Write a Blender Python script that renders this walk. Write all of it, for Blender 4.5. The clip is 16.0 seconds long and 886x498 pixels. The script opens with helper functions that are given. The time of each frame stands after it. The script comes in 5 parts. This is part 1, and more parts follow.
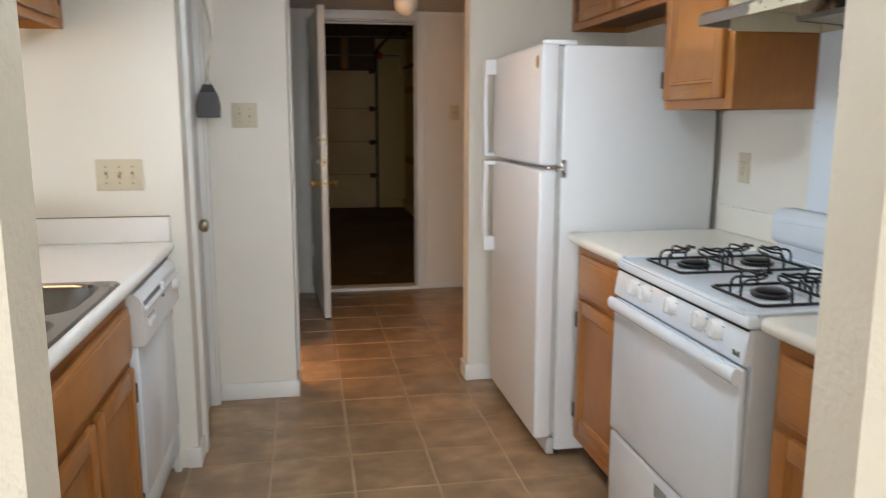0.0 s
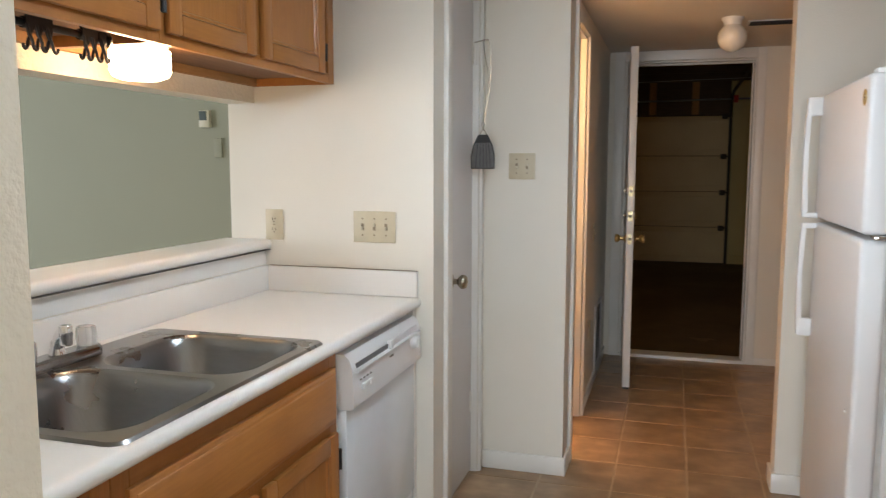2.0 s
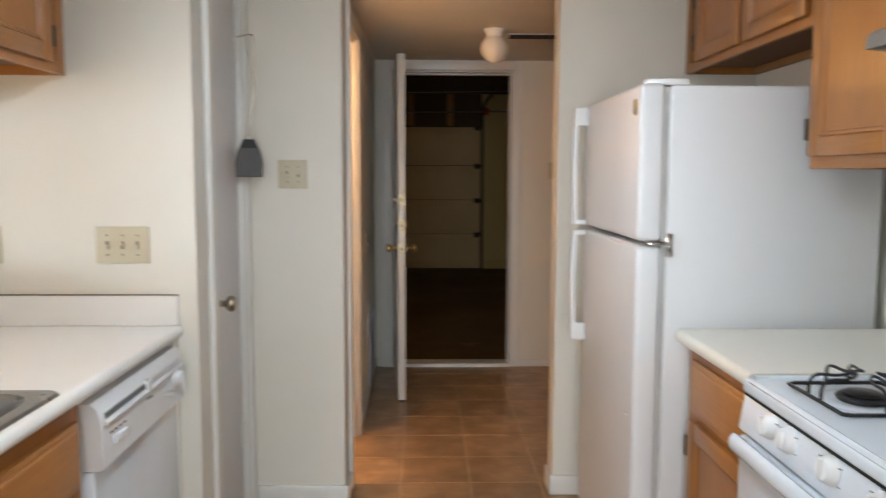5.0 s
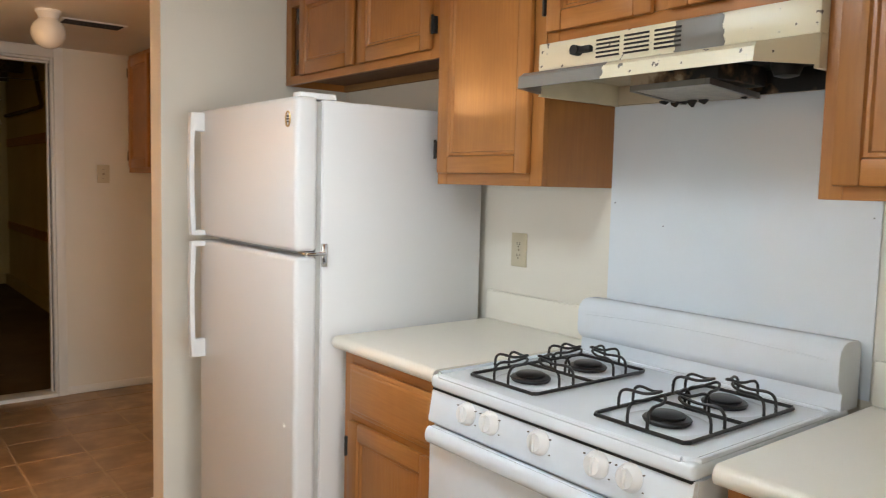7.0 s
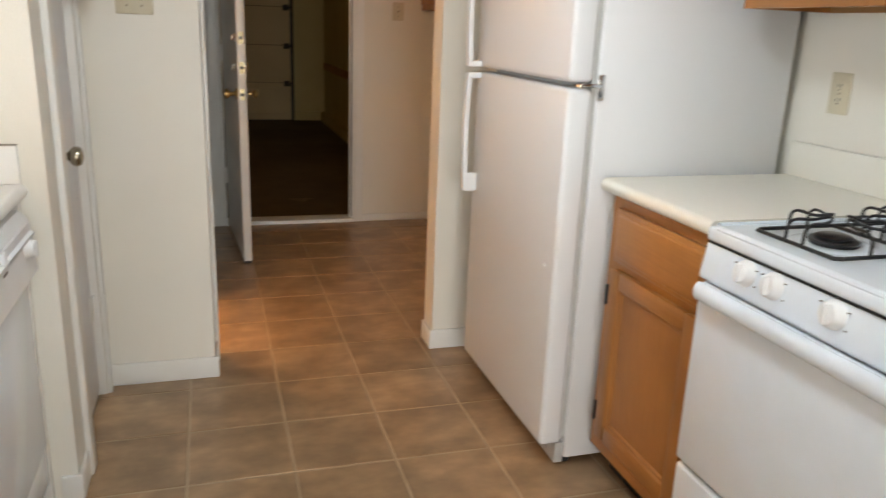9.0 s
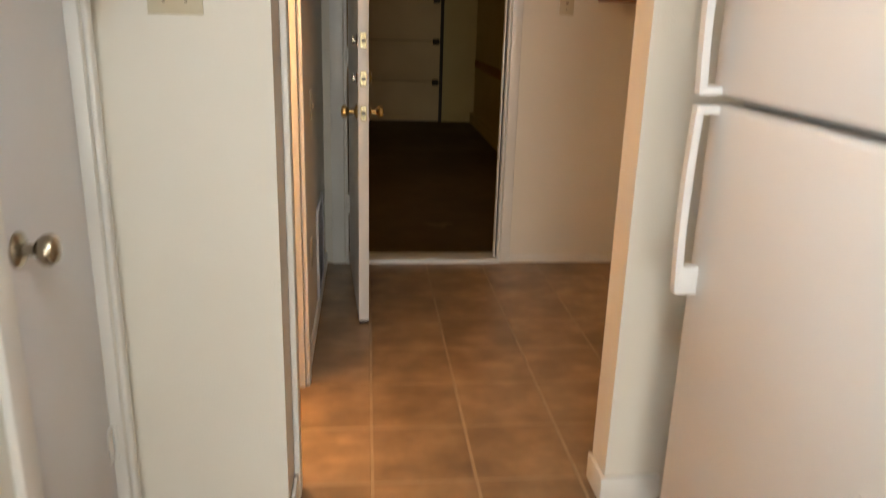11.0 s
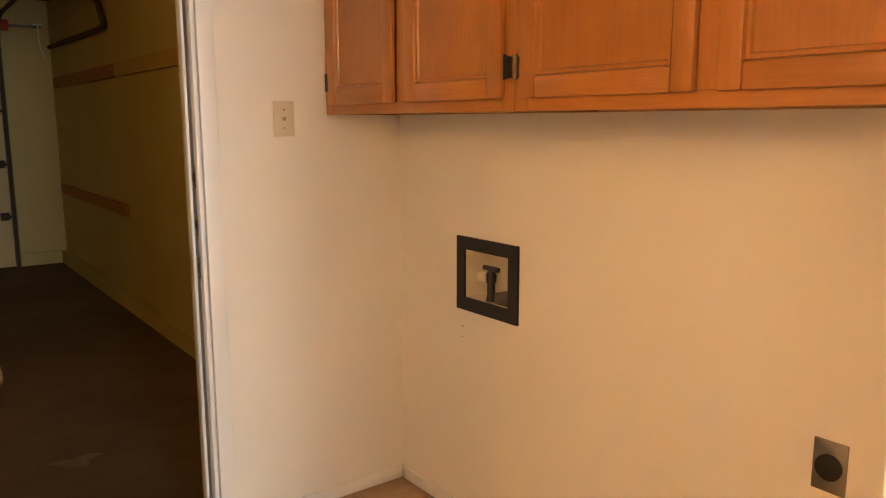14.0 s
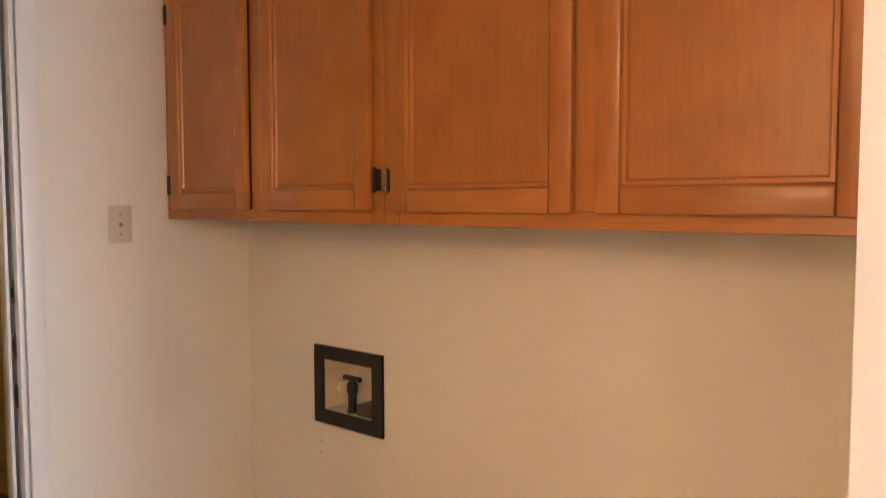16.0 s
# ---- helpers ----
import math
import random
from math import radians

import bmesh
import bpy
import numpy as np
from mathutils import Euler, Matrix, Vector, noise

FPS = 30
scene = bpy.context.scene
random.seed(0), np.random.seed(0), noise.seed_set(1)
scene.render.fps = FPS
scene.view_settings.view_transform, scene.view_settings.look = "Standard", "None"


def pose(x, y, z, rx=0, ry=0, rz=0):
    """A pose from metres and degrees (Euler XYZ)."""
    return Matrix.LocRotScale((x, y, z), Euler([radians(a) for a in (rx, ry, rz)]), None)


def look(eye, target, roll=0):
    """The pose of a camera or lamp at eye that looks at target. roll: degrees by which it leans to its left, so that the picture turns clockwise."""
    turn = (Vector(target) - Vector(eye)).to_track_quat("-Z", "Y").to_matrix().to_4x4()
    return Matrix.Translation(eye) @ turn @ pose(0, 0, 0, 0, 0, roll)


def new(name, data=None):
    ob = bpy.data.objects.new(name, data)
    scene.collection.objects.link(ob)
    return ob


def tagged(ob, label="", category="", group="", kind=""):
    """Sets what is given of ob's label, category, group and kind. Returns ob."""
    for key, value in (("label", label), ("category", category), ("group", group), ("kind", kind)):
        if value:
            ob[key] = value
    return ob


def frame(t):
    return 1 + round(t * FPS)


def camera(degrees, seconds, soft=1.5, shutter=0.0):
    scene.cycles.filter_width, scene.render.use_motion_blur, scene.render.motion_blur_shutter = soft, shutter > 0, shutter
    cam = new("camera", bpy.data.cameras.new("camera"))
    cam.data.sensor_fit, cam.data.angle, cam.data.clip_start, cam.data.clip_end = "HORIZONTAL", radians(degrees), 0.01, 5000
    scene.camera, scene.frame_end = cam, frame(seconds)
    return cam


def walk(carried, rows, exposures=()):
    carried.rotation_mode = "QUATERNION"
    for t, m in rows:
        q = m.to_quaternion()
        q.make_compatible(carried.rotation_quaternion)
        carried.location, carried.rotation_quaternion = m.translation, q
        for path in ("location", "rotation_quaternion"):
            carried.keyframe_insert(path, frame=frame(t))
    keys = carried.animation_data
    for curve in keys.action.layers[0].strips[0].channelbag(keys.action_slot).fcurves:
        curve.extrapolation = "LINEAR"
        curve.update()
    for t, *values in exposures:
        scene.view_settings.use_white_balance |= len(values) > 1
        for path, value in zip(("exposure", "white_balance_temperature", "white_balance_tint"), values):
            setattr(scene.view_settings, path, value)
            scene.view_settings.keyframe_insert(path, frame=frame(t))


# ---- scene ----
cam = camera(60.5, 16.0, soft=1.1, shutter=0.4)
PATH = [
    (0, (0.328, 0.081, 1.37), (0.675, 2.021, 1.031), 0.1),
    (0.5, (0.509, 0.171, 1.381), (0.52, 2.15, 1.09), 1.1),
    (1, (0.645, 0.246, 1.383), (0.386, 2.211, 1.115), 1.4),
    (1.5, (0.67, 0.389, 1.383), (0.25, 2.329, 1.135), 0.9),
    (2, (0.685, 0.475, 1.388), (0.111, 2.378, 1.168), 0.1),
    (2.5, (0.742, 0.545, 1.405), (0.006, 2.396, 1.224), 0.0),
    (3, (0.819, 0.643, 1.405), (-0.031, 2.448, 1.262), 0.7),
    (3.5, (0.864, 0.678, 1.41), (-0.032, 2.461, 1.279), 1.1),
    (4, (0.853, 0.701, 1.403), (0.022, 2.516, 1.281), 1.2),
    (4.5, (0.73, 0.708, 1.396), (0.284, 2.652, 1.258), 0.8),
    (5, (0.584, 0.683, 1.382), (0.631, 2.673, 1.188), 0.2),
    (5.2, (0.541, 0.707, 1.378), (0.766, 2.683, 1.166), 0.1),
    (7.3, (0.141, 0.882, 1.402), (1.43, 2.401, 1.232), 1.3),
    (7.5, (0.136, 0.884, 1.395), (1.438, 2.392, 1.218), 1.2),
    (8, (0.115, 0.884, 1.376), (1.386, 2.409, 1.129), 2.0),
    (8.5, (0.174, 0.905, 1.336), (1.156, 2.598, 0.928), 2.2),
    (8.7, (0.217, 0.921, 1.32), (0.997, 2.696, 0.832), 2.5),
    (10.8, (0.435, 1.888, 1.323), (0.638, 3.761, 0.652), 1.5),
    (11, (0.456, 2.022, 1.342), (0.656, 3.922, 0.752), 1.7),
    (11.5, (0.413, 2.375, 1.369), (0.722, 4.309, 0.966), 1.3),
    (12, (0.384, 2.705, 1.385), (0.898, 4.608, 1.048), 0.2),
    (12.5, (0.402, 3.05, 1.362), (1.036, 4.916, 1.02), -0.0),
    (13, (0.387, 3.307, 1.368), (1.197, 5.106, 1.037), -0.1),
    (13.5, (0.344, 3.549, 1.388), (1.405, 5.214, 1.067), -0.4),
    (14, (0.383, 3.69, 1.403), (1.557, 5.275, 1.073), -0.1),
    (14.5, (0.385, 3.777, 1.414), (1.663, 5.279, 1.084), 0.1),
    (15, (0.362, 3.82, 1.433), (1.771, 5.199, 1.097), 0.3),
    (15.5, (0.353, 3.823, 1.453), (1.838, 5.136, 1.187), 0.3),
    (16, (0.347, 3.83, 1.484), (1.875, 5.114, 1.358), -0.1),
]
EXPOSURES = [(0.0, 0.0, 6500, 10), (3.5, 0.06, 6500, 10), (5.0, 0.06, 6500, 10), (7.5, 0.18, 7000, 10), (8.7, 0.20, 7000, 10), (10.8, 0.36, 7400, 10),
             (12.0, 0.48, 7600, 10), (13.0, 1.02, 7850, 10), (14.0, 1.34, 7050, 10), (15.0, 1.25, 6150, 10), (16.0, 1.14, 5800, 10)]
walk(cam, [(t, look(eye, target, roll)) for t, eye, target, roll in PATH], EXPOSURES)

# ---- world and lights ----
world = bpy.data.worlds.new("world")
scene.world = world
world.use_nodes = True
sky = world.node_tree.nodes.new("ShaderNodeTexSky")
sky.sky_type = "NISHITA"
sky.sun_disc = False
sky.sun_elevation = radians(42)
sky.sun_rotation = radians(200)
world.node_tree.links.new(sky.outputs[0], world.node_tree.nodes["Background"].inputs[0])
world.node_tree.nodes["Background"].inputs[1].default_value = 0.12


def lamp(name, kind, m, power, colour, size=0.1, size_y=None):
    data = bpy.data.lights.new(name, kind)
    data.energy, data.color = power, colour
    if kind == "AREA":
        data.shape, data.size, data.size_y = "RECTANGLE", size, size_y or size
    elif kind == "SUN":
        data.angle = size
    else:
        data.shadow_soft_size = size
    ob = new(name, data)
    ob.matrix_world = m
    return ob


lamp("sun", "SUN", look((0, -6, 8), (0.6, 0, 1)), 2.5, (1.0, 0.95, 0.88), radians(0.5))
# daylight lamps: added at assumed unseen openings behind and west, and at the stair window
lamp("rear_daylight", "AREA", look((0.2, -3.42, 1.25), (0.35, 3, 1.2)), 110, (0.93, 0.96, 1.0), 1.7, 1.9)
lamp("west_daylight", "AREA", look((-5.42, 0.3, 1.45), (2, 1.6, 1.3)), 150, (0.80, 0.90, 1.0), 3.0, 1.6)
lamp("stair_daylight", "AREA", look((-4.57, 4.78, 1.7), (-4.0, 0, 1.0)), 14, (0.86, 0.95, 1.0), 0.9, 2.2)
# warm bathroom lamps: one on the far wall, one fill added beside the doorway
lamp("vanity_bulb", "POINT", pose(-0.55, 5.32, 1.95), 42, (1.0, 0.57, 0.27), 0.12)
lamp("bathroom_fill", "POINT", pose(-0.25, 3.98, 1.86), 24, (1.0, 0.57, 0.27), 0.20)

# dim warm fill lamp added in the garage, its real source unknown
lamp("garage_fill", "POINT", pose(-0.9, 7.55, 2.66), 14, (1.0, 0.57, 0.16), 0.06)

# ---- materials ----


def material(name, colour, rough=0.5, metal=0.0, grain=0.0, scale=(1, 1, 1), detail=30.0, dark=None, bump=0.0, bump_scale=200.0,
             patch=0.0, patch_scale=2.5, per_object=0.0, emit=0.0, coat=0.0, emit_colour=None, trans=0.0, rough_var=0.0, coat_rough=0.03):
    m = bpy.data.materials.new(name)
    m.use_nodes = True
    nt = m.node_tree
    b = nt.nodes["Principled BSDF"]
    L = nt.links.new
    b.inputs["Roughness"].default_value = rough
    b.inputs["Metallic"].default_value = metal
    b.inputs["Coat Weight"].default_value = coat
    b.inputs["Coat Roughness"].default_value = coat_rough
    b.inputs["Transmission Weight"].default_value = trans
    b.inputs["Base Color"].default_value = (*colour, 1)
    tc = nt.nodes.new("ShaderNodeTexCoord")
    mp = nt.nodes.new("ShaderNodeMapping")
    mp.inputs["Scale"].default_value = scale
    geo = nt.nodes.new("ShaderNodeNewGeometry")
    L(geo.outputs["Position"], mp.inputs["Vector"])
    out = None

    def rgb(c):
        n = nt.nodes.new("ShaderNodeRGB")
        n.outputs[0].default_value = (*c, 1)
        return n.outputs[0]

    def mix(fac, a, c, mode="MIX"):
        n = nt.nodes.new("ShaderNodeMix")
        n.data_type, n.blend_type = "RGBA", mode
        if isinstance(fac, float):
            n.inputs["Factor"].default_value = fac
        else:
            L(fac, n.inputs["Factor"])
        L(a, n.inputs[6])
        L(c, n.inputs[7])
        return n.outputs[2]

    def noise_tex(s, d, vec=None, w=None):
        n = nt.nodes.new("ShaderNodeTexNoise")
        n.inputs["Scale"].default_value = s
        n.inputs["Detail"].default_value = d
        L(vec or geo.outputs["Position"], n.inputs["Vector"])
        return n.outputs["Fac"]

    def ramp(fac, lo, hi):
        n = nt.nodes.new("ShaderNodeMapRange")
        n.inputs["From Min"].default_value, n.inputs["From Max"].default_value = lo, hi
        L(fac, n.inputs["Value"])
        return n.outputs["Result"]

    col = rgb(colour)
    darker = dark or tuple(c * 0.6 for c in colour)
    if grain:
        g = ramp(noise_tex(detail, 6, mp.outputs[0]), 0.35, 0.68)
        n = nt.nodes.new("ShaderNodeMath")
        n.operation = "MULTIPLY"
        n.inputs[1].default_value = grain
        L(g, n.inputs[0])
        col = mix(n.outputs[0], col, rgb(darker))
        out = g
    if patch:
        p = ramp(noise_tex(patch_scale, 4), 0.38, 0.66)
        n = nt.nodes.new("ShaderNodeMath")
        n.operation = "MULTIPLY"
        n.inputs[1].default_value = patch
        L(p, n.inputs[0])
        col = mix(n.outputs[0], col, rgb(darker))
    if per_object:
        info = nt.nodes.new("ShaderNodeObjectInfo")
        h = nt.nodes.new("ShaderNodeHueSaturation")
        v = nt.nodes.new("ShaderNodeMapRange")
        v.inputs["To Min"].default_value, v.inputs["To Max"].default_value = 1 - per_object, 1 + per_object
        L(info.outputs["Random"], v.inputs["Value"])
        L(v.outputs["Result"], h.inputs["Value"])
        L(col, h.inputs["Color"])
        col = h.outputs["Color"]
    L(col, b.inputs["Base Color"])
    if rough_var:
        r = nt.nodes.new("ShaderNodeMapRange")
        r.inputs["To Min"].default_value, r.inputs["To Max"].default_value = max(0.02, rough - rough_var), rough + rough_var
        L(noise_tex(9, 5), r.inputs["Value"])
        L(r.outputs["Result"], b.inputs["Roughness"])
    if bump:
        bn = nt.nodes.new("ShaderNodeBump")
        bn.inputs["Strength"].default_value = bump
        bn.inputs["Distance"].default_value = 0.002
        L(out if (grain and bump_scale == 0) else noise_tex(bump_scale, 3), bn.inputs["Height"])
        L(bn.outputs["Normal"], b.inputs["Normal"])
    if emit:
        b.inputs["Emission Color"].default_value = (*(emit_colour or colour), 1)
        b.inputs["Emission Strength"].default_value = emit
    return m


M = {
    "wall": material("wall paint", (0.80, 0.77, 0.70), 0.6, dark=(0.71, 0.67, 0.585), patch=0.35, patch_scale=1.7, bump=0.35, bump_scale=170, rough_var=0.08),
    "sage": material("sage wall paint", (0.30, 0.29, 0.21), 0.65, dark=(0.265, 0.255, 0.18), patch=0.3, patch_scale=1.5, bump=0.3, bump_scale=170),
    "rough_wall": material("textured wall paint", (0.83, 0.765, 0.645), 0.6, dark=(0.70, 0.65, 0.55), patch=0.35, bump=2.2, bump_scale=60),
    "ceiling": material("ceiling paint", (0.74, 0.71, 0.65), 0.8, dark=(0.66, 0.62, 0.55), patch=0.4, bump=0.6, bump_scale=120),
    "trim": material("trim gloss paint", (0.80, 0.79, 0.76), 0.35, dark=(0.68, 0.66, 0.6), patch=0.25, patch_scale=6, bump=0.12, bump_scale=60),
    "door": material("door satin paint", (0.72, 0.72, 0.74), 0.38, dark=(0.64, 0.63, 0.63), patch=0.3, patch_scale=3, bump=0.1, bump_scale=50),
    "oak_v": material("oak upright grain", (0.43, 0.174, 0.039), 0.40, grain=0.24, scale=(15, 15, 0.9), detail=9, dark=(0.235, 0.076, 0.017), bump=0.16, bump_scale=0, patch=0.32, patch_scale=6, per_object=0.10, coat=0.26, coat_rough=0.22, rough_var=0.08),
    "oak_h": material("oak level grain", (0.43, 0.174, 0.039), 0.40, grain=0.24, scale=(15, 0.9, 15), detail=9, dark=(0.235, 0.076, 0.017), bump=0.16, bump_scale=0, patch=0.32, patch_scale=6, per_object=0.10, coat=0.26, coat_rough=0.22, rough_var=0.08),
    "oak_in": material("dark cabinet wood and gap shade", (0.22, 0.10, 0.04), 0.7, grain=0.5, scale=(8, 1, 8), detail=8, bump=0.2),
    "laminate": material("white laminate", (0.87, 0.86, 0.835), 0.30, dark=(0.80, 0.78, 0.74), patch=0.25, patch_scale=3),
    "laminate_cream": material("cream white laminate", (0.83, 0.80, 0.72), 0.32, dark=(0.76, 0.72, 0.63), patch=0.25, patch_scale=3),
    "steel": material("brushed steel", (0.285, 0.283, 0.285), 0.28, 1.0, grain=0.15, scale=(4, 60, 4), detail=6, rough_var=0.03),
    "chrome": material("chrome", (0.75, 0.74, 0.73), 0.08, 1.0),
    # faucet plate chrome: dark reflections are painted into the base colour
    "dark_chrome": material("chrome plate with dark reflections in its colour", (0.33, 0.33, 0.335), 0.16, 1.0, patch=0.4, patch_scale=25, dark=(0.16, 0.16, 0.165)),
    "brass": material("worn brass", (0.50, 0.35, 0.14), 0.30, 1.0, patch=0.5, patch_scale=40, dark=(0.35, 0.22, 0.08)),
    "plate_brass": material("pale brass plate", (0.60, 0.53, 0.33), 0.38, 1.0, patch=0.4, patch_scale=40, dark=(0.38, 0.32, 0.18)),
    "nickel": material("aged nickel", (0.45, 0.40, 0.32), 0.25, 1.0, patch=0.4, patch_scale=40),
    "black": material("black painted iron", (0.012, 0.012, 0.013), 0.42, bump=0.15, bump_scale=250, patch=0.3),
    "dark": material("black plastic", (0.011, 0.010, 0.010), 0.62, patch=0.3, patch_scale=20),
    "enamel": material("white stove enamel", (0.78, 0.84, 0.91), 0.16, dark=(0.69, 0.72, 0.75), patch=0.18, patch_scale=12, coat=0.3),
    "fridge": material("textured white fridge skin", (0.74, 0.75, 0.77), 0.34, dark=(0.69, 0.69, 0.70), patch=0.2, bump=0.35, bump_scale=700),
    "sheet": material("bluish white sheet metal", (0.75, 0.815, 0.88), 0.3, dark=(0.67, 0.72, 0.76), patch=0.25, patch_scale=4, bump=0.05, bump_scale=8),
    "white_plastic": material("white plastic", (0.80, 0.81, 0.82), 0.38, dark=(0.72, 0.71, 0.69), patch=0.2, patch_scale=14),
    "gasket": material("grey door gasket", (0.50, 0.50, 0.49), 0.7, patch=0.3, patch_scale=30),
    "shade_grey": material("dull grey plastic and shade", (0.16, 0.16, 0.165), 0.6, patch=0.3, patch_scale=30),
    "almond": material("almond switch plastic", (0.60, 0.54, 0.40), 0.4, dark=(0.5, 0.44, 0.32), patch=0.25, patch_scale=30),
    "screw": material("dull screw metal", (0.30, 0.25, 0.18), 0.4, 0.8),
    "tile": material("mottled brown vinyl tile", (0.465, 0.300, 0.168), 0.32, grain=0.55, scale=(1, 1.6, 1), detail=9, dark=(0.215, 0.138, 0.078), patch=0.8, patch_scale=5.5, per_object=0.08, bump=0.08, bump_scale=60, rough_var=0.08),
    "grout": material("light tile joint", (0.475, 0.35, 0.225), 0.6, patch=0.4, patch_scale=9),
    "carpet": material("beige carpet", (0.42, 0.36, 0.28), 0.95, patch=0.3, bump=0.8, bump_scale=400),
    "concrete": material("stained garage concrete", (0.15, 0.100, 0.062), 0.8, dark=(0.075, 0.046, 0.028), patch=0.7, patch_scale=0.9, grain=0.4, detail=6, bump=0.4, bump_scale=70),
    "spill": material("pale dried paint spill", (0.20, 0.145, 0.098), 0.85, dark=(0.13, 0.088, 0.056), patch=0.95, patch_scale=17),
    "garage_wall": material("yellowed garage drywall", (0.56, 0.47, 0.22), 0.75, dark=(0.46, 0.37, 0.15), patch=0.5, patch_scale=1.3, bump=0.3, bump_scale=60),
    "garage_door": material("yellowed white steel garage door", (0.60, 0.48, 0.27), 0.5, dark=(0.46, 0.36, 0.19), patch=0.4, patch_scale=1.6, bump=0.2, bump_scale=40),
    "raw_wood": material("raw timber", (0.42, 0.22, 0.08), 0.75, grain=0.6, scale=(6, 0.8, 6), detail=8, bump=0.2),
    "pale_wood": material("yellowed pine board", (0.56, 0.38, 0.15), 0.75, grain=0.4, scale=(6, 0.8, 6), detail=8, bump=0.2),
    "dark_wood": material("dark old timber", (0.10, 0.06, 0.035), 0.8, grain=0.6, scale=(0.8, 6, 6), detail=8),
    "galvanised": material("galvanised steel", (0.30, 0.29, 0.27), 0.45, 0.8, patch=0.5, patch_scale=20),
    "old_steel": material("dull darkened steel", (0.060, 0.048, 0.036), 0.75, 0.3, patch=0.4, patch_scale=12),
    "red": material("red rubber", (0.45, 0.05, 0.03), 0.5, patch=0.2),
    "hood_paint": material("chipped cream hood paint", (0.72, 0.65, 0.48), 0.4, dark=(0.5, 0.43, 0.3), patch=0.3, patch_scale=14, bump=0.2, bump_scale=80),
    "hood_dirt": material("greasy dark hood interior", (0.09, 0.07, 0.05), 0.4, dark=(0.02, 0.015, 0.01), patch=0.8, patch_scale=12, bump=0.4, bump_scale=60),
    "filter": material("aluminium filter mesh", (0.42, 0.38, 0.32), 0.42, 0.8, grain=0.5, detail=40, bump=0.5, bump_scale=350),
    "glass_lit": material("lit ribbed lamp glass", (1.0, 0.90, 0.72), 0.3, emit=27.0, emit_colour=(1.0, 0.66, 0.38)),
    "diffuser": material("lit cool ceiling diffuser", (0.9, 0.95, 1.0), 0.4, emit=27.0, emit_colour=(0.74, 0.88, 1.0)),
    # white railing seen against the window: its shade is put into this grey
    "rail_shaded": material("white railing paint with shade mixed in", (0.44, 0.45, 0.42), 0.5, dark=(0.36, 0.37, 0.34), patch=0.3, patch_scale=4),
    "globe": material("white globe glass", (0.78, 0.74, 0.66), 0.15, dark=(0.7, 0.66, 0.58), patch=0.2, patch_scale=10),
    "acrylic": material("clear acrylic", (0.97, 0.97, 0.96), 0.10, trans=0.72),
    "mesh": material("grey mesh fabric", (0.17, 0.165, 0.165), 0.8, grain=0.5, detail=60, bump=0.4, bump_scale=500),
    "display": material("dark display", (0.05, 0.065, 0.05), 0.2),
    "ink": material("grey printed marks", (0.16, 0.15, 0.14), 0.6),
    "glass": material("window glass", (0.95, 0.97, 0.96), 0.02, trans=1.0),
    "bath_wall": material("warm bathroom paint", (0.80, 0.74, 0.64), 0.6, patch=0.2, bump=0.2),
}


def worn_paint(name, y_lo, y_hi, soft):
    """Cream paint, worn down to grey metal between two places along the hood, with chipped dark-edged borders."""
    m = bpy.data.materials.new(name)
    m.use_nodes = True
    nt = m.node_tree
    L = nt.links.new
    b = nt.nodes["Principled BSDF"]
    geo = nt.nodes.new("ShaderNodeNewGeometry")
    xyz = nt.nodes.new("ShaderNodeSeparateXYZ")
    L(geo.outputs["Position"], xyz.inputs[0])
    fine = nt.nodes.new("ShaderNodeTexNoise")
    fine.inputs["Scale"].default_value, fine.inputs["Detail"].default_value = 34.0, 7.0
    L(geo.outputs["Position"], fine.inputs["Vector"])

    def math_node(op, p, q):
        n = nt.nodes.new("ShaderNodeMath")
        n.operation = op
        for k, v in enumerate((p, q)):
            if isinstance(v, float):
                n.inputs[k].default_value = v
            else:
                L(v, n.inputs[k])
        return n.outputs[0]

    mid, half = (y_lo + y_hi) / 2, (y_hi - y_lo) / 2
    off = math_node("ABSOLUTE", math_node("SUBTRACT", xyz.outputs["Y"], mid), 0.0)
    inside = math_node("DIVIDE", math_node("SUBTRACT", half, off), soft)
    wear = math_node("ADD", math_node("MAXIMUM", math_node("MINIMUM", inside, 0.5), -0.36), fine.outputs["Fac"])
    r = nt.nodes.new("ShaderNodeValToRGB")
    r.color_ramp.elements[0].position, r.color_ramp.elements[0].color = 0.26, (0.74, 0.67, 0.50, 1)
    r.color_ramp.elements[1].position, r.color_ramp.elements[1].color = 0.62, (0.20, 0.188, 0.175, 1)
    for p, c in ((0.30, (0.72, 0.66, 0.52, 1)), (0.315, (0.10, 0.07, 0.045, 1)), (0.345, (0.17, 0.155, 0.14, 1))):
        r.color_ramp.elements.new(p).color = c
    L(wear, r.inputs[0])
    L(r.outputs[0], b.inputs["Base Color"])
    b.inputs["Roughness"].default_value = 0.33
    return m


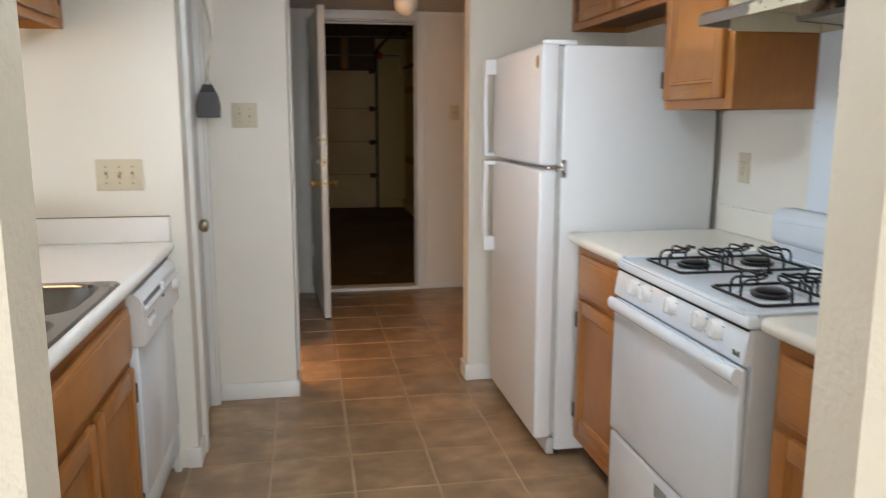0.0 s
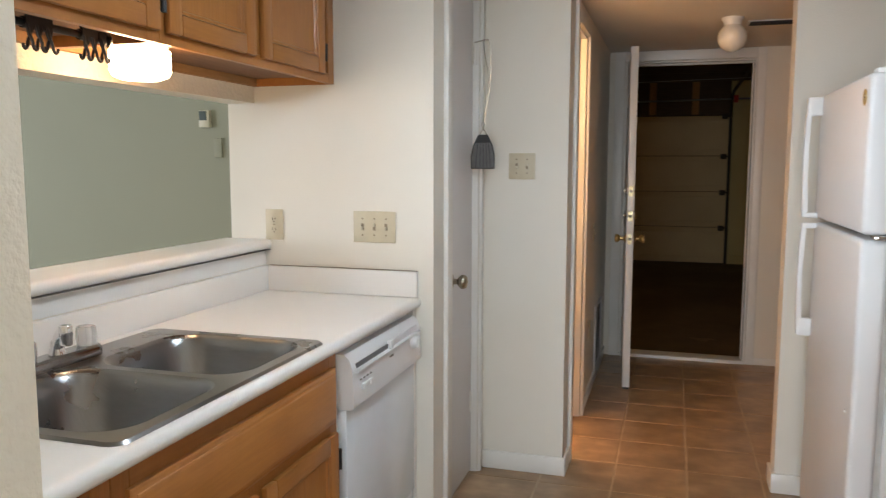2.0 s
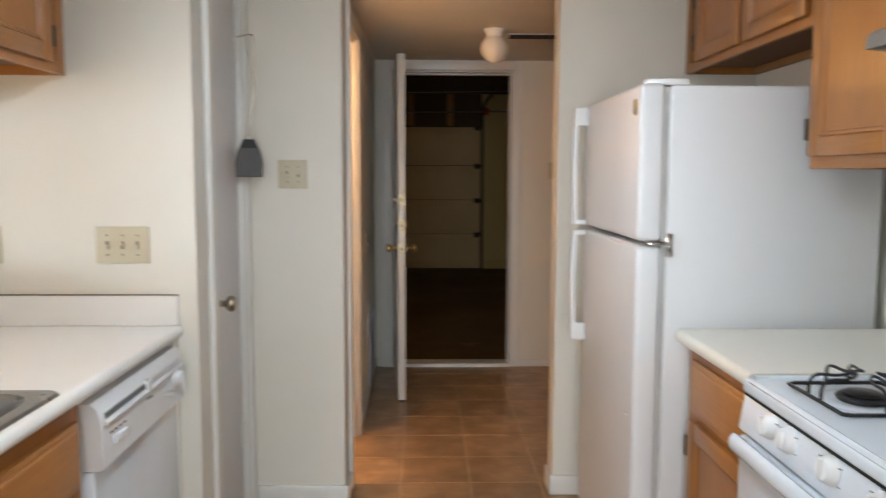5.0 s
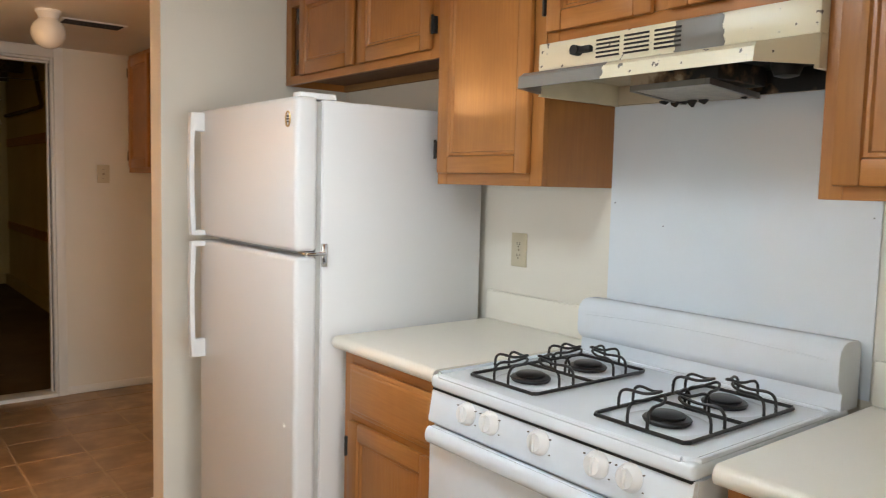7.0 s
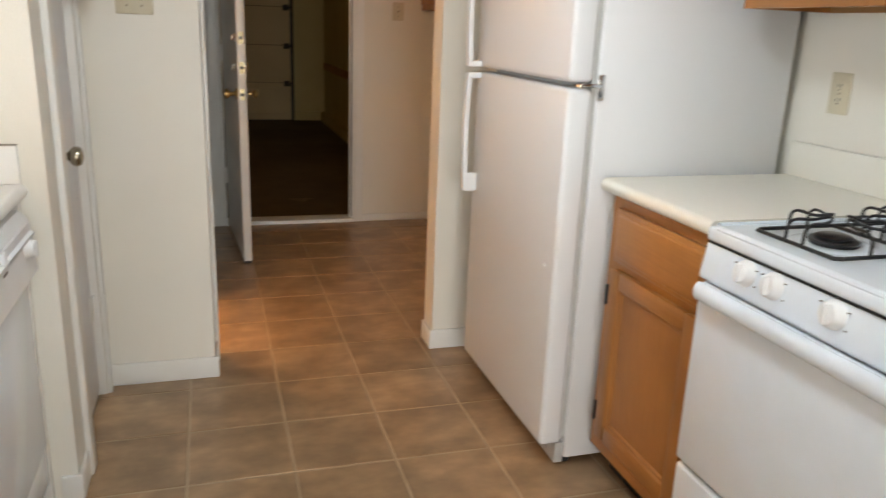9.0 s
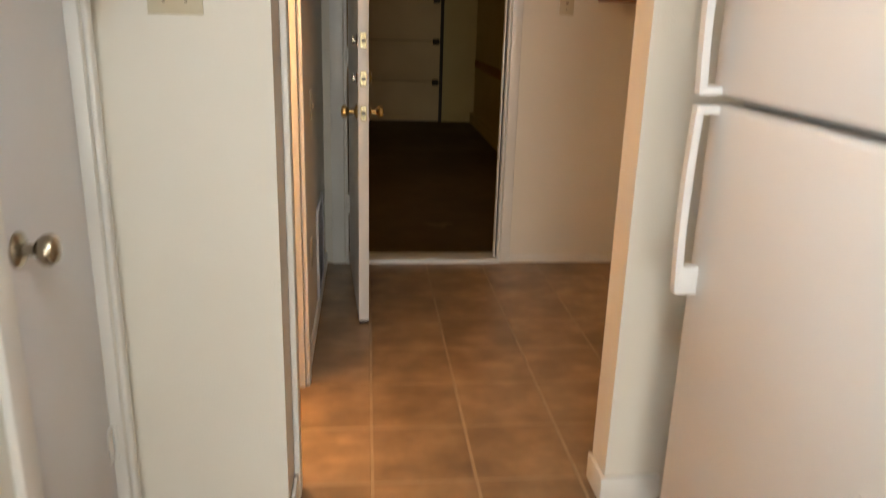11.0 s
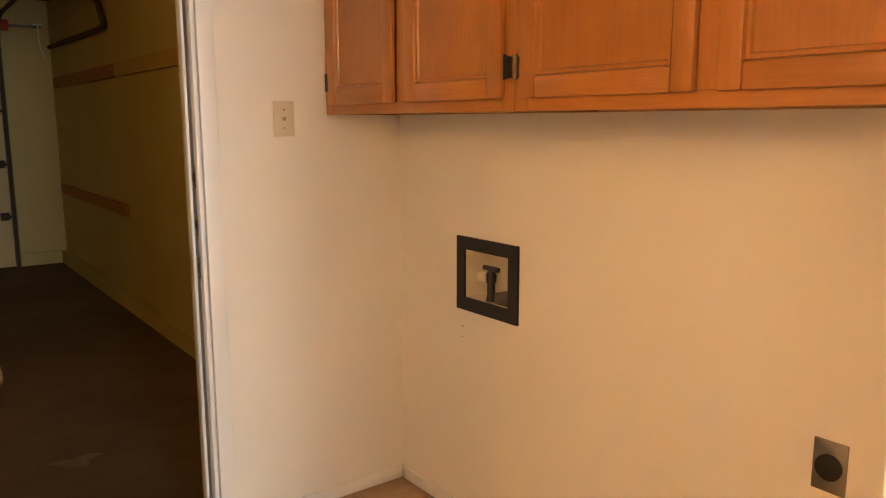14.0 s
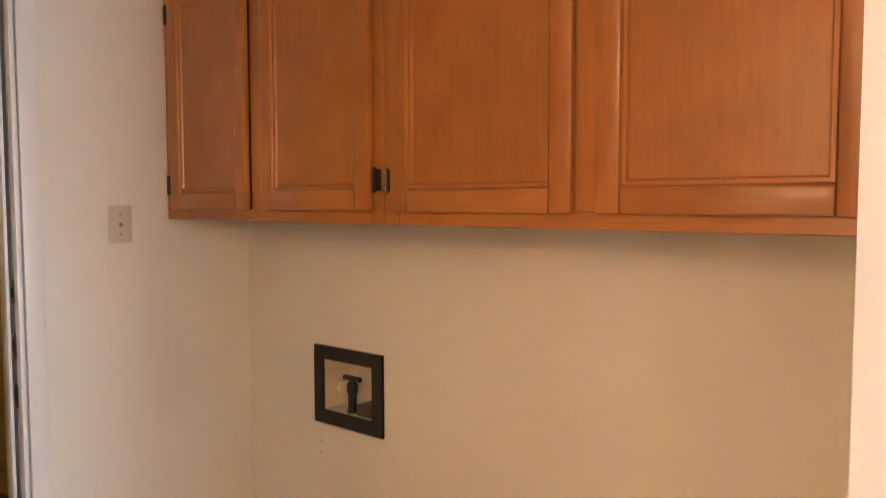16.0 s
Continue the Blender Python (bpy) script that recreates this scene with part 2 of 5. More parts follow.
def stained(name, clean, brown, black, y_dirty, y_clean):
    """Old sheet metal whose grease stain thickens along the hood, with a ragged noisy edge."""
    m = bpy.data.materials.new(name)
    m.use_nodes = True
    nt = m.node_tree
    L = nt.links.new
    b = nt.nodes["Principled BSDF"]
    geo = nt.nodes.new("ShaderNodeNewGeometry")
    xyz = nt.nodes.new("ShaderNodeSeparateXYZ")
    L(geo.outputs["Position"], xyz.inputs[0])
    along = nt.nodes.new("ShaderNodeMapRange")
    along.inputs["From Min"].default_value, along.inputs["From Max"].default_value = y_clean, y_dirty
    along.inputs["To Min"].default_value, along.inputs["To Max"].default_value = -0.30, 0.30
    L(xyz.outputs["Y"], along.inputs["Value"])
    n = nt.nodes.new("ShaderNodeTexNoise")
    n.inputs["Scale"].default_value, n.inputs["Detail"].default_value = 22.0, 8.0
    L(geo.outputs["Position"], n.inputs["Vector"])
    add = nt.nodes.new("ShaderNodeMath")
    L(along.outputs[0], add.inputs[0])
    L(n.outputs["Fac"], add.inputs[1])
    r = nt.nodes.new("ShaderNodeValToRGB")
    r.color_ramp.elements[0].position, r.color_ramp.elements[0].color = 0.38, (*clean, 1)
    r.color_ramp.elements[1].position, r.color_ramp.elements[1].color = 0.64, (*black, 1)
    r.color_ramp.elements.new(0.50).color = (*brown, 1)
    L(add.outputs[0], r.inputs[0])
    L(r.outputs[0], b.inputs["Base Color"])
    bump = nt.nodes.new("ShaderNodeBump")
    bump.inputs["Strength"].default_value, bump.inputs["Distance"].default_value = 0.6, 0.003
    L(n.outputs["Fac"], bump.inputs["Height"])
    L(bump.outputs["Normal"], b.inputs["Normal"])
    b.inputs["Roughness"].default_value = 0.55
    return m


def foliage_backdrop():
    m = bpy.data.materials.new("bright garden distance")
    m.use_nodes = True
    nt = m.node_tree
    L = nt.links.new
    b = nt.nodes["Principled BSDF"]
    geo = nt.nodes.new("ShaderNodeNewGeometry")
    n = nt.nodes.new("ShaderNodeTexNoise")
    n.inputs["Scale"].default_value, n.inputs["Detail"].default_value = 2.6, 8.0
    L(geo.outputs["Position"], n.inputs["Vector"])
    r = nt.nodes.new("ShaderNodeValToRGB")
    r.color_ramp.elements[0].position, r.color_ramp.elements[0].color = 0.36, (0.05, 0.17, 0.05, 1)
    r.color_ramp.elements[1].position, r.color_ramp.elements[1].color = 0.60, (0.80, 0.85, 0.82, 1)
    e = r.color_ramp.elements.new(0.50)
    e.color = (0.25, 0.50, 0.20, 1)
    L(n.outputs["Fac"], r.inputs[0])
    L(r.outputs[0], b.inputs["Base Color"])
    L(r.outputs[0], b.inputs["Emission Color"])
    b.inputs["Emission Strength"].default_value = 1.0
    b.inputs["Roughness"].default_value = 1.0
    return m


M["worn"] = worn_paint("worn hood face", 1.80, 1.90, 0.05)
M["worn_lip"] = worn_paint("worn hood lip", 2.02, 2.50, 0.06)
M["soot"] = stained("greasy hood inside", (0.52, 0.43, 0.30), (0.20, 0.12, 0.065), (0.010, 0.008, 0.006), 1.74, 2.16)
M["garden"] = foliage_backdrop()

# ---- mesh helpers ----
BASE = {}


def box(bm, x0, x1, y0, y1, z0, z1, bevel=0.0, seg=2):
    made = bmesh.ops.create_cube(bm, size=1.0)["verts"]
    for v in made:
        v.co = Vector(((x0 + x1) / 2 + v.co.x * (x1 - x0), (y0 + y1) / 2 + v.co.y * (y1 - y0), (z0 + z1) / 2 + v.co.z * (z1 - z0)))
    if bevel:
        edges = {e for v in made for e in v.link_edges}
        bmesh.ops.bevel(bm, geom=list(edges), offset=bevel, segments=seg, profile=0.5, affect="EDGES")
    return bm


def cyl(bm, p, q, r0, r1=None, n=16, caps=True):
    p, q = Vector(p), Vector(q)
    d = q - p
    m = Matrix.Translation((p + q) / 2) @ d.to_track_quat("Z", "Y").to_matrix().to_4x4()
    bmesh.ops.create_cone(bm, cap_ends=caps, segments=n, radius1=r0, radius2=r0 if r1 is None else r1, depth=d.length, matrix=m)
    return bm


def lathe(bm, centre, axis, profile, n=20):
    """Turns (radius, distance along the axis) pairs round the axis."""
    q = Vector(axis).normalized().to_track_quat("Z", "Y").to_matrix().to_4x4()
    m = Matrix.Translation(centre) @ q
    rings = []
    for r, h in profile:
        rings.append([bm.verts.new(m @ Vector((max(r, 1e-5) * math.cos(2 * math.pi * i / n), max(r, 1e-5) * math.sin(2 * math.pi * i / n), h))) for i in range(n)])
    for a, b in zip(rings, rings[1:]):
        for i in range(n):
            bm.faces.new((a[i], a[(i + 1) % n], b[(i + 1) % n], b[i]))
    bm.faces.new(list(reversed(rings[0])))
    bm.faces.new(rings[-1])
    return bm


def tube(bm, pts, r, n=7):
    """A round bar along the points."""
    pts = [Vector(p) for p in pts]
    rings = []
    side = None
    for i, p in enumerate(pts):
        d = (pts[min(i + 1, len(pts) - 1)] - pts[max(i - 1, 0)]).normalized()
        if side is None:
            side = d.orthogonal().normalized()
        side = (side - d * side.dot(d)).normalized()
        up = d.cross(side)
        rings.append([bm.verts.new(p + r * (math.cos(2 * math.pi * k / n) * side + math.sin(2 * math.pi * k / n) * up)) for k in range(n)])
    for a, b in zip(rings, rings[1:]):
        for k in range(n):
            bm.faces.new((a[k], a[(k + 1) % n], b[(k + 1) % n], b[k]))
    bm.faces.new(list(reversed(rings[0])))
    bm.faces.new(rings[-1])
    return bm


def extrude_profile(bm, pts, axis, a, b):
    """A prism: pts in the plane across the axis ('x': (y, z); 'y': (x, z); 'z': (x, y)), from a to b along it."""
    def at(p, s):
        return {"x": (s, p[0], p[1]), "y": (p[0], s, p[1]), "z": (p[0], p[1], s)}[axis]
    A = [bm.verts.new(at(p, a)) for p in pts]
    B = [bm.verts.new(at(p, b)) for p in pts]
    k = len(pts)
    for i in range(k):
        bm.faces.new((A[i], A[(i + 1) % k], B[(i + 1) % k], B[i]))
    bm.faces.new(A[::-1])
    bm.faces.new(B)
    return bm


def smooth_path(pts, steps=5):
    """Catmull-Rom through the points."""
    pts = [Vector(p) for p in pts]
    out = []
    for i in range(len(pts) - 1):
        p0, p1, p2, p3 = pts[max(i - 1, 0)], pts[i], pts[i + 1], pts[min(i + 2, len(pts) - 1)]
        for s in range(steps):
            t = s / steps
            out.append(0.5 * ((2 * p1) + (p2 - p0) * t + (2 * p0 - 5 * p1 + 4 * p2 - p3) * t * t + (3 * p1 - p0 - 3 * p2 + p3) * t ** 3))
    out.append(pts[-1])
    return out


def finish(name, bm, mat, base=Vector((0, 0, 0)), smooth=True):
    bmesh.ops.recalc_face_normals(bm, faces=bm.faces)
    if base.length:
        bmesh.ops.translate(bm, verts=bm.verts, vec=-base)
    me = bpy.data.meshes.new(name)
    if smooth:
        for f in bm.faces:
            f.smooth = True
        for e in bm.edges:
            if len(e.link_faces) == 2 and e.calc_face_angle(0) > radians(38):
                e.smooth = False
    bm.to_mesh(me)
    bm.free()
    me.materials.append(M[mat])
    return new(name, me)


def thing(name, at, label, category, group=""):
    ob = new(name)
    ob.empty_display_size = 0.1
    ob.location = at
    BASE[ob] = Vector(at)
    return tagged(ob, label, category, group)


def part(name, bm, mat, parent, label=""):
    ob = finish(name, bm, mat, BASE[parent])
    ob.parent = parent
    BASE[ob] = BASE[parent]
    return tagged(ob, label)


def setting(name, bm, mat, label, category):
    ob = finish(name, bm, mat)
    BASE[ob] = Vector((0, 0, 0))
    return tagged(ob, label, category, kind="structure")


def B():
    return bmesh.new()

# ---- large structure ----
CEIL = 2.18
HIGH = 2.46


def boxes(*rows):
    bm = B()
    for r in rows:
        box(bm, *r)
    return bm


# floors
setting("floor", boxes((-1.60, 1.96, 1.06, 6.15, -0.30, -0.0018)), "grout", "brown vinyl tile floor with pale joints", "floor")
setting("floor_living", boxes((-5.6, -1.60, -3.6, 5.0, -0.30, -0.01), (-1.60, 3.0, -3.6, 1.06, -0.30, -0.01)), "carpet", "plain beige carpet of the living room", "floor")
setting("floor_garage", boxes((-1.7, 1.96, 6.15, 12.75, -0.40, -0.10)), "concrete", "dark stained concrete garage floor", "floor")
setting("ground", boxes((-60, 60, -60, 60, -0.6, -0.41)), "concrete", "plain ground outside", "ground")

# kitchen and hall walls
setting("wall_doorway", boxes((-0.945, -0.034, 1.06, 1.18, 0, HIGH), (1.16, 2.06, 1.06, 1.18, 0, HIGH), (-0.034, 1.16, 1.06, 1.18, CEIL + 0.02, HIGH)), "rough_wall", "off-white textured wall ends of the open kitchen doorway", "wall")
setting("wall_east", boxes((1.96, 2.06, 1.18, 5.463, 0, HIGH), (1.96, 2.06, 5.686, 6.088, 0, HIGH), (1.96, 2.06, 5.463, 5.686, 0, 0.812), (1.96, 2.06, 5.463, 5.686, 0.978, HIGH), (2.05, 2.06, 5.463, 5.686, 0.812, 0.978)), "wall", "off-white painted wall behind stove and laundry", "wall")
setting("wall_west", boxes((-0.945, -0.80, 1.18, 3.045, 0, 1.066), (-0.945, -0.832, 1.18, 3.045, 1.617, HIGH)), "rough_wall", "off-white wall with a wide pass-through opening over the bar", "wall")
setting("wall_pantry_front", boxes((-0.945, -0.126, 3.045, 3.14, 0, HIGH)), "wall", "cream painted wall beside the counter end", "wall")
setting("wall_pantry_side", boxes((-0.225, -0.126, 3.14, 3.235, 0, HIGH), (-0.225, -0.126, 3.712, 3.776, 0, HIGH), (-0.225, -0.126, 3.235, 3.712, 2.085, HIGH)), "wall", "off-white wall around the narrow closet door", "wall")
setting("wall_pantry_back", boxes((-0.945, 0.25, 3.776, 3.875, 0, HIGH), (-0.945, -0.86, 3.14, 3.776, 0, HIGH)), "wall", "off-white painted wall end facing the kitchen", "wall")
setting("wall_hall_west", boxes((0.12, 0.25, 3.875, 3.985, 0, CEIL), (0.12, 0.230, 4.62, 6.088, 0, CEIL), (0.12, 0.230, 3.985, 4.62, 2.06, CEIL)), "wall", "hall wall with the lit bathroom doorway", "wall")
setting("wall_stub", boxes((1.138, 1.96, 3.866, 3.99, 0, CEIL)), "wall", "short wall end between fridge and laundry alcove", "wall")
setting("wall_garage_door", boxes((-1.8, 0.339, 6.088, 6.21, -0.3, 2.85), (1.205, 2.06, 6.088, 6.21, -0.3, 2.85), (0.339, 1.205, 6.088, 6.21, 2.11, 2.85)), "wall", "off-white wall around the garage doorway", "wall")
setting("ceiling", boxes((-0.832, 1.96, 1.18, 6.088, CEIL, CEIL + 0.12)), "ceiling", "plain white kitchen and hall ceiling", "ceiling")

# bathroom shell
setting("wall_bathroom", boxes((-1.7, -1.6, 3.875, 6.088, 0, CEIL), (-1.6, 0.14, 5.45, 5.55, 0, CEIL), (-1.6, -0.945, 3.79, 3.875, 0, CEIL)), "bath_wall", "plain bathroom walls in warm light", "wall")
setting("ceiling_bathroom", boxes((-1.7, 0.14, 3.875, 5.55, CEIL + 0.002, CEIL + 0.1)), "ceiling", "plain bathroom ceiling", "ceiling")

# garage shell
setting("wall_garage_east", boxes((1.96, 2.06, 6.21, 12.75, -0.3, 2.75)), "garage_wall", "yellowed unpainted garage drywall with a concrete curb", "wall")
setting("wall_garage_north", boxes((-1.8, -1.05, 12.75, 12.9, -0.3, 2.75), (1.47, 2.06, 12.75, 12.9, -0.3, 2.75), (-1.05, 1.47, 12.75, 12.9, 2.12, 2.75)), "garage_wall", "garage end wall around the roll-up door", "wall")
setting("wall_garage_west", boxes((-1.8, -1.7, 6.088, 12.75, -0.3, 2.75)), "garage_wall", "garage side wall", "wall")
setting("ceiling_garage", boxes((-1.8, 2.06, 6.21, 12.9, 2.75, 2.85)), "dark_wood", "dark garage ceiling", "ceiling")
setting("curb_garage", boxes((1.90, 1.96, 6.21, 12.75, -0.10, 0.03), (1.47, 1.90, 12.69, 12.75, -0.10, 0.03)), "garage_wall", "low concrete curb along the garage wall", "curb")

# living room shell
SY = 3.60
bm = B()
# stair wall with a sloped opening at its west end: cap runs up from west to east
extrude_profile(bm, [(-5.5, -0.01), (-0.945, -0.01), (-0.945, HIGH), (-2.88, HIGH), (-2.88, 1.50), (-3.70, 0.83), (-4.72, 0.0), (-5.5, 0.0)], "y", SY, SY + 0.11)
setting("wall_stair", bm, "sage", "sage green painted wall along the staircase", "wall")
setting("wall_living_south", boxes((-5.6, -0.7, -3.6, -3.45, 0, HIGH), (1.1, 3.0, -3.6, -3.45, 0, HIGH), (-0.7, 1.1, -3.6, -3.45, 2.25, HIGH)), "wall", "plain living room wall with an assumed daylight opening", "wall")
# unseen partition, added to keep the rear daylight lamp off the sage wall
setting("wall_dining_west", boxes((-1.045, -0.945, -3.45, 1.06, 0, HIGH)), "wall", "added unseen partition keeping rear daylight off the sage wall", "wall")
setting("wall_living_west", boxes((-5.6, -5.5, -3.45, -1.3, 0, HIGH), (-5.6, -5.5, 1.9, 5.0, 0, HIGH + 1.4), (-5.6, -5.5, -1.3, 1.9, 0, 0.6), (-5.6, -5.5, -1.3, 1.9, 2.3, HIGH)), "sage", "plain living room end wall", "wall")
setting("wall_living_east", boxes((2.9, 3.0, -3.45, 1.06, 0, HIGH), (2.06, 2.9, 1.06, 1.18, 0, HIGH)), "wall", "plain dining end wall", "wall")
setting("ceiling_living", boxes((-5.5, -0.945, -3.45, SY, HIGH, HIGH + 0.1), (-0.945, 3.0, -3.45, 1.18, HIGH, HIGH + 0.1)), "ceiling", "plain living room ceiling", "ceiling")
setting("wall_stairwell", boxes((-5.5, -5.10, 4.8, 4.92, 0, HIGH + 1.4), (-4.05, -0.945, 4.8, 4.92, 0, HIGH + 1.4), (-5.10, -4.05, 4.8, 4.92, 0, 0.45), (-5.10, -4.05, 4.8, 4.92, 2.9, HIGH + 1.4), (-0.945, -0.86, SY + 0.3, 4.92, 0, HIGH + 1.4)), "wall", "stairwell outer wall with a tall window", "wall")
setting("ceiling_stairwell", boxes((-5.6, -0.86, SY, 4.92, HIGH + 1.4, HIGH + 1.5)), "ceiling", "stairwell ceiling", "ceiling")
setting("backdrop", boxes((-18, -4.5, 9.0, 9.1, -0.4, 8)), "garden", "bright sunlit trees and pale ground outside the window", "backdrop")

# stair window frame
w = B()
for x in (-5.10, -4.09):
    box(w, x, x + 0.04, 4.83, 4.88, 0.45, 2.90)
for z in (0.45, 2.86):
    box(w, -5.06, -4.09, 4.83, 4.88, z, z + 0.04)
setting("window_1", w, "trim", "white framed stairwell window with garden beyond", "window")


def trim_run(name, rows, label="white painted wooden trim", category="trim", bevel=0.004):
    bm = B()
    for r in rows:
        box(bm, *r, bevel=bevel)
    return setting(name, bm, "trim", label, category)


# skirting, each length on its own wall
trim_run("baseboard", [(-0.118, 0.262, 3.763, 3.775, 0, 0.085)], "white baseboard on the wall end", "baseboard")
trim_run("baseboard_hall", [(0.252, 0.264, 3.77, 3.92, 0, 0.085)], "white baseboard around the corner", "baseboard")
trim_run("baseboard_stub", [(1.124, 1.30, 3.852, 3.865, 0, 0.085), (1.124, 1.137, 3.8655, 3.99, 0, 0.085)], "white baseboard wrapping the stub wall", "baseboard")
trim_run("baseboard_hall_west", [(0.231, 0.241, 4.70, 6.069, 0, 0.07)], "white hall baseboard", "baseboard")
trim_run("baseboard_pantry", [(-0.17, -0.114, 3.033, 3.044, 0, 0.085), (-0.125, -0.114, 3.045, 3.164, 0, 0.085)], "white baseboard beside the dishwasher", "baseboard")
trim_run("baseboard_laundry", [(1.26, 1.949, 6.078, 6.087, 0, 0.05), (1.949, 1.959, 3.99, 6.077, 0, 0.05)], "painted laundry baseboard", "baseboard")

# door casings
trim_run("trim_closet", [(-0.125, -0.106, 3.165, 3.228, 0, 2.15), (-0.125, -0.112, 3.709, 3.740, 0, 2.15), (-0.125, -0.106, 3.228, 3.709, 2.085, 2.15)], "white casing around the closet door", "door casing")
trim_run("trim_closet_jamb", [(-0.222, -0.128, 3.2355, 3.247, 0, 2.084), (-0.222, -0.128, 3.702, 3.7115, 0, 2.084)], "white closet door jamb", "door jamb")
trim_run("trim_bath", [(0.251, 0.268, 3.925, 3.987, 0, 2.13), (0.231, 0.247, 4.618, 4.685, 0, 2.13), (0.231, 0.247, 3.988, 4.618, 2.058, 2.13)], "white casing around the bathroom doorway", "door casing")
trim_run("trim_bath_jamb", [(0.115, 0.249, 3.986, 4.000, 0, 2.05), (0.115, 0.2295, 4.605, 4.619, 0, 2.05), (0.115, 0.2295, 4.0, 4.605, 2.045, 2.058), (0.15, 0.19, 4.593, 4.604, 0, 2.045), (0.15, 0.19, 4.001, 4.012, 0, 2.045)], "white bathroom doorway jamb with door stop", "door jamb")
trim_run("trim_garage", [(0.269, 0.336, 6.070, 6.087, 0, 2.178), (1.208, 1.262, 6.070, 6.087, 0, 2.178), (0.336, 1.208, 6.070, 6.087, 2.112, 2.178)], "white casing around the garage doorway", "door casing")
trim_run("trim_garage_jamb", [(0.340, 0.356, 6.075, 6.205, 0.02, 2.108), (1.190, 1.204, 6.075, 6.205, 0.02, 2.108), (0.356, 1.190, 6.075, 6.205, 2.095, 2.108), (1.178, 1.190, 6.125, 6.165, 0.02, 2.095), (0.356, 1.178, 6.125, 6.165, 2.083, 2.095)], "white garage door jamb and stop", "door jamb")
trim_run("threshold", [(0.340, 1.204, 6.068, 6.215, -0.02, 0.022)], "pale painted wooden threshold", "threshold")

bm = B()
box(bm, 1.1865, 1.1897, 6.098, 6.124, 0.03, 2.08)
setting("trim_weatherstrip", bm, "shade_grey", "worn dark weatherstrip along the garage door jamb", "weatherstrip")

# ---- floor tiles ----
P = 0.315
floor_ob = bpy.data.objects["floor"]


def tile_piece():
    bm = B()
    g = 0.0045
    top = [(g + 0.002, g + 0.002), (P - g - 0.002, g + 0.002), (P - g - 0.002, P - g - 0.002), (g + 0.002, P - g - 0.002)]
    low = [(g, g), (P - g, g), (P - g, P - g), (g, P - g)]
    a = [bm.verts.new((x, y, 0.0)) for x, y in top]
    b = [bm.verts.new((x, y, -0.0013)) for x, y in low]
    c = [bm.verts.new((x, y, -0.006)) for x, y in low]
    bm.faces.new(a)
    for i in range(4):
        bm.faces.new((b[i], b[(i + 1) % 4], a[(i + 1) % 4], a[i]))
        bm.faces.new((c[i], c[(i + 1) % 4], b[(i + 1) % 4], b[i]))
    me = bpy.data.meshes.new("tile")
    bm.to_mesh(me)
    bm.free()
    me.materials.append(M["tile"])
    return me



# kitchen ceiling light: a square lit diffuser in a white frame
kl = thing("ceiling_light", (0.50, 2.05, CEIL), "lit square cool white kitchen ceiling light", "ceiling light")
part("diffuser", box(B(), 0.30, 0.70, 1.85, 2.25, CEIL - 0.045, CEIL - 0.012, 0.006), "diffuser", kl, "glowing white diffuser")
part("frame", box(B(), 0.28, 0.72, 1.83, 2.27, CEIL - 0.012, CEIL - 0.0005, 0.003), "trim", kl)

# ---- cabinets ----


def cab_door(parent, xf, face, y0, y1, z0, z1, hinge_y=None, hinge_mat="black", name="door"):
    """A framed cabinet door. xf: its outer face; face: +1 looks towards +x, -1 towards -x."""
    s, t = 0.052, 0.019
    xs = sorted((xf, xf - face * t))
    # flat panel with a sloped inner moulding, then the frame pieces round it
    bm = B()
    rings = []
    for inset, deep in ((0.0, 0.002), (0.003, 0.007), (0.010, 0.0075), (0.014, 0.013)):
        p0, p1, q0, q1 = y0 + s + inset, y1 - s - inset, z0 + s + inset, z1 - s - inset
        rings.append([bm.verts.new((xf - face * deep, *p)) for p in ((p0, q0), (p1, q0), (p1, q1), (p0, q1))])
    rings.insert(0, [bm.verts.new((xf - face * 0.017, v.co.y, v.co.z)) for v in rings[0]])
    for u, v in zip(rings, rings[1:]):
        for k in range(4):
            bm.faces.new((u[k], u[(k + 1) % 4], v[(k + 1) % 4], v[k]))
    bm.faces.new(rings[-1])
    bm.faces.new(rings[0])
    fr = part(name, bm, "oak_v", parent)
    for ya, yb in ((y0, y0 + s), (y1 - s, y1)):
        part("stile", box(B(), xs[0], xs[1], ya, yb, z0, z1, 0.006), "oak_v", fr)
    for za, zb in ((z0, z0 + s), (z1 - s, z1)):
        part("rail", box(B(), xs[0] + 0.0004, xs[1] - 0.0004, y0 + s, y1 - s, za, zb, 0.0055), "oak_h", fr)
    if hinge_y is not None:
        side = 1 if hinge_y > (y0 + y1) / 2 else -1
        for z in (z0 + 0.075, z1 - 0.085):
            h = B()
            box(h, *sorted((xf - face * 0.021, xf - face * 0.006)), *sorted((hinge_y, hinge_y + side * 0.013)), z - 0.026, z + 0.026, 0.002)
            cyl(h, (xf - face * 0.004, hinge_y + side * 0.004, z - 0.03), (xf - face * 0.004, hinge_y + side * 0.004, z + 0.03), 0.005, n=8)
            part("hinge", h, hinge_mat, fr, "small black hinge" if hinge_mat == "black" else "small worn metal hinge")
    return fr


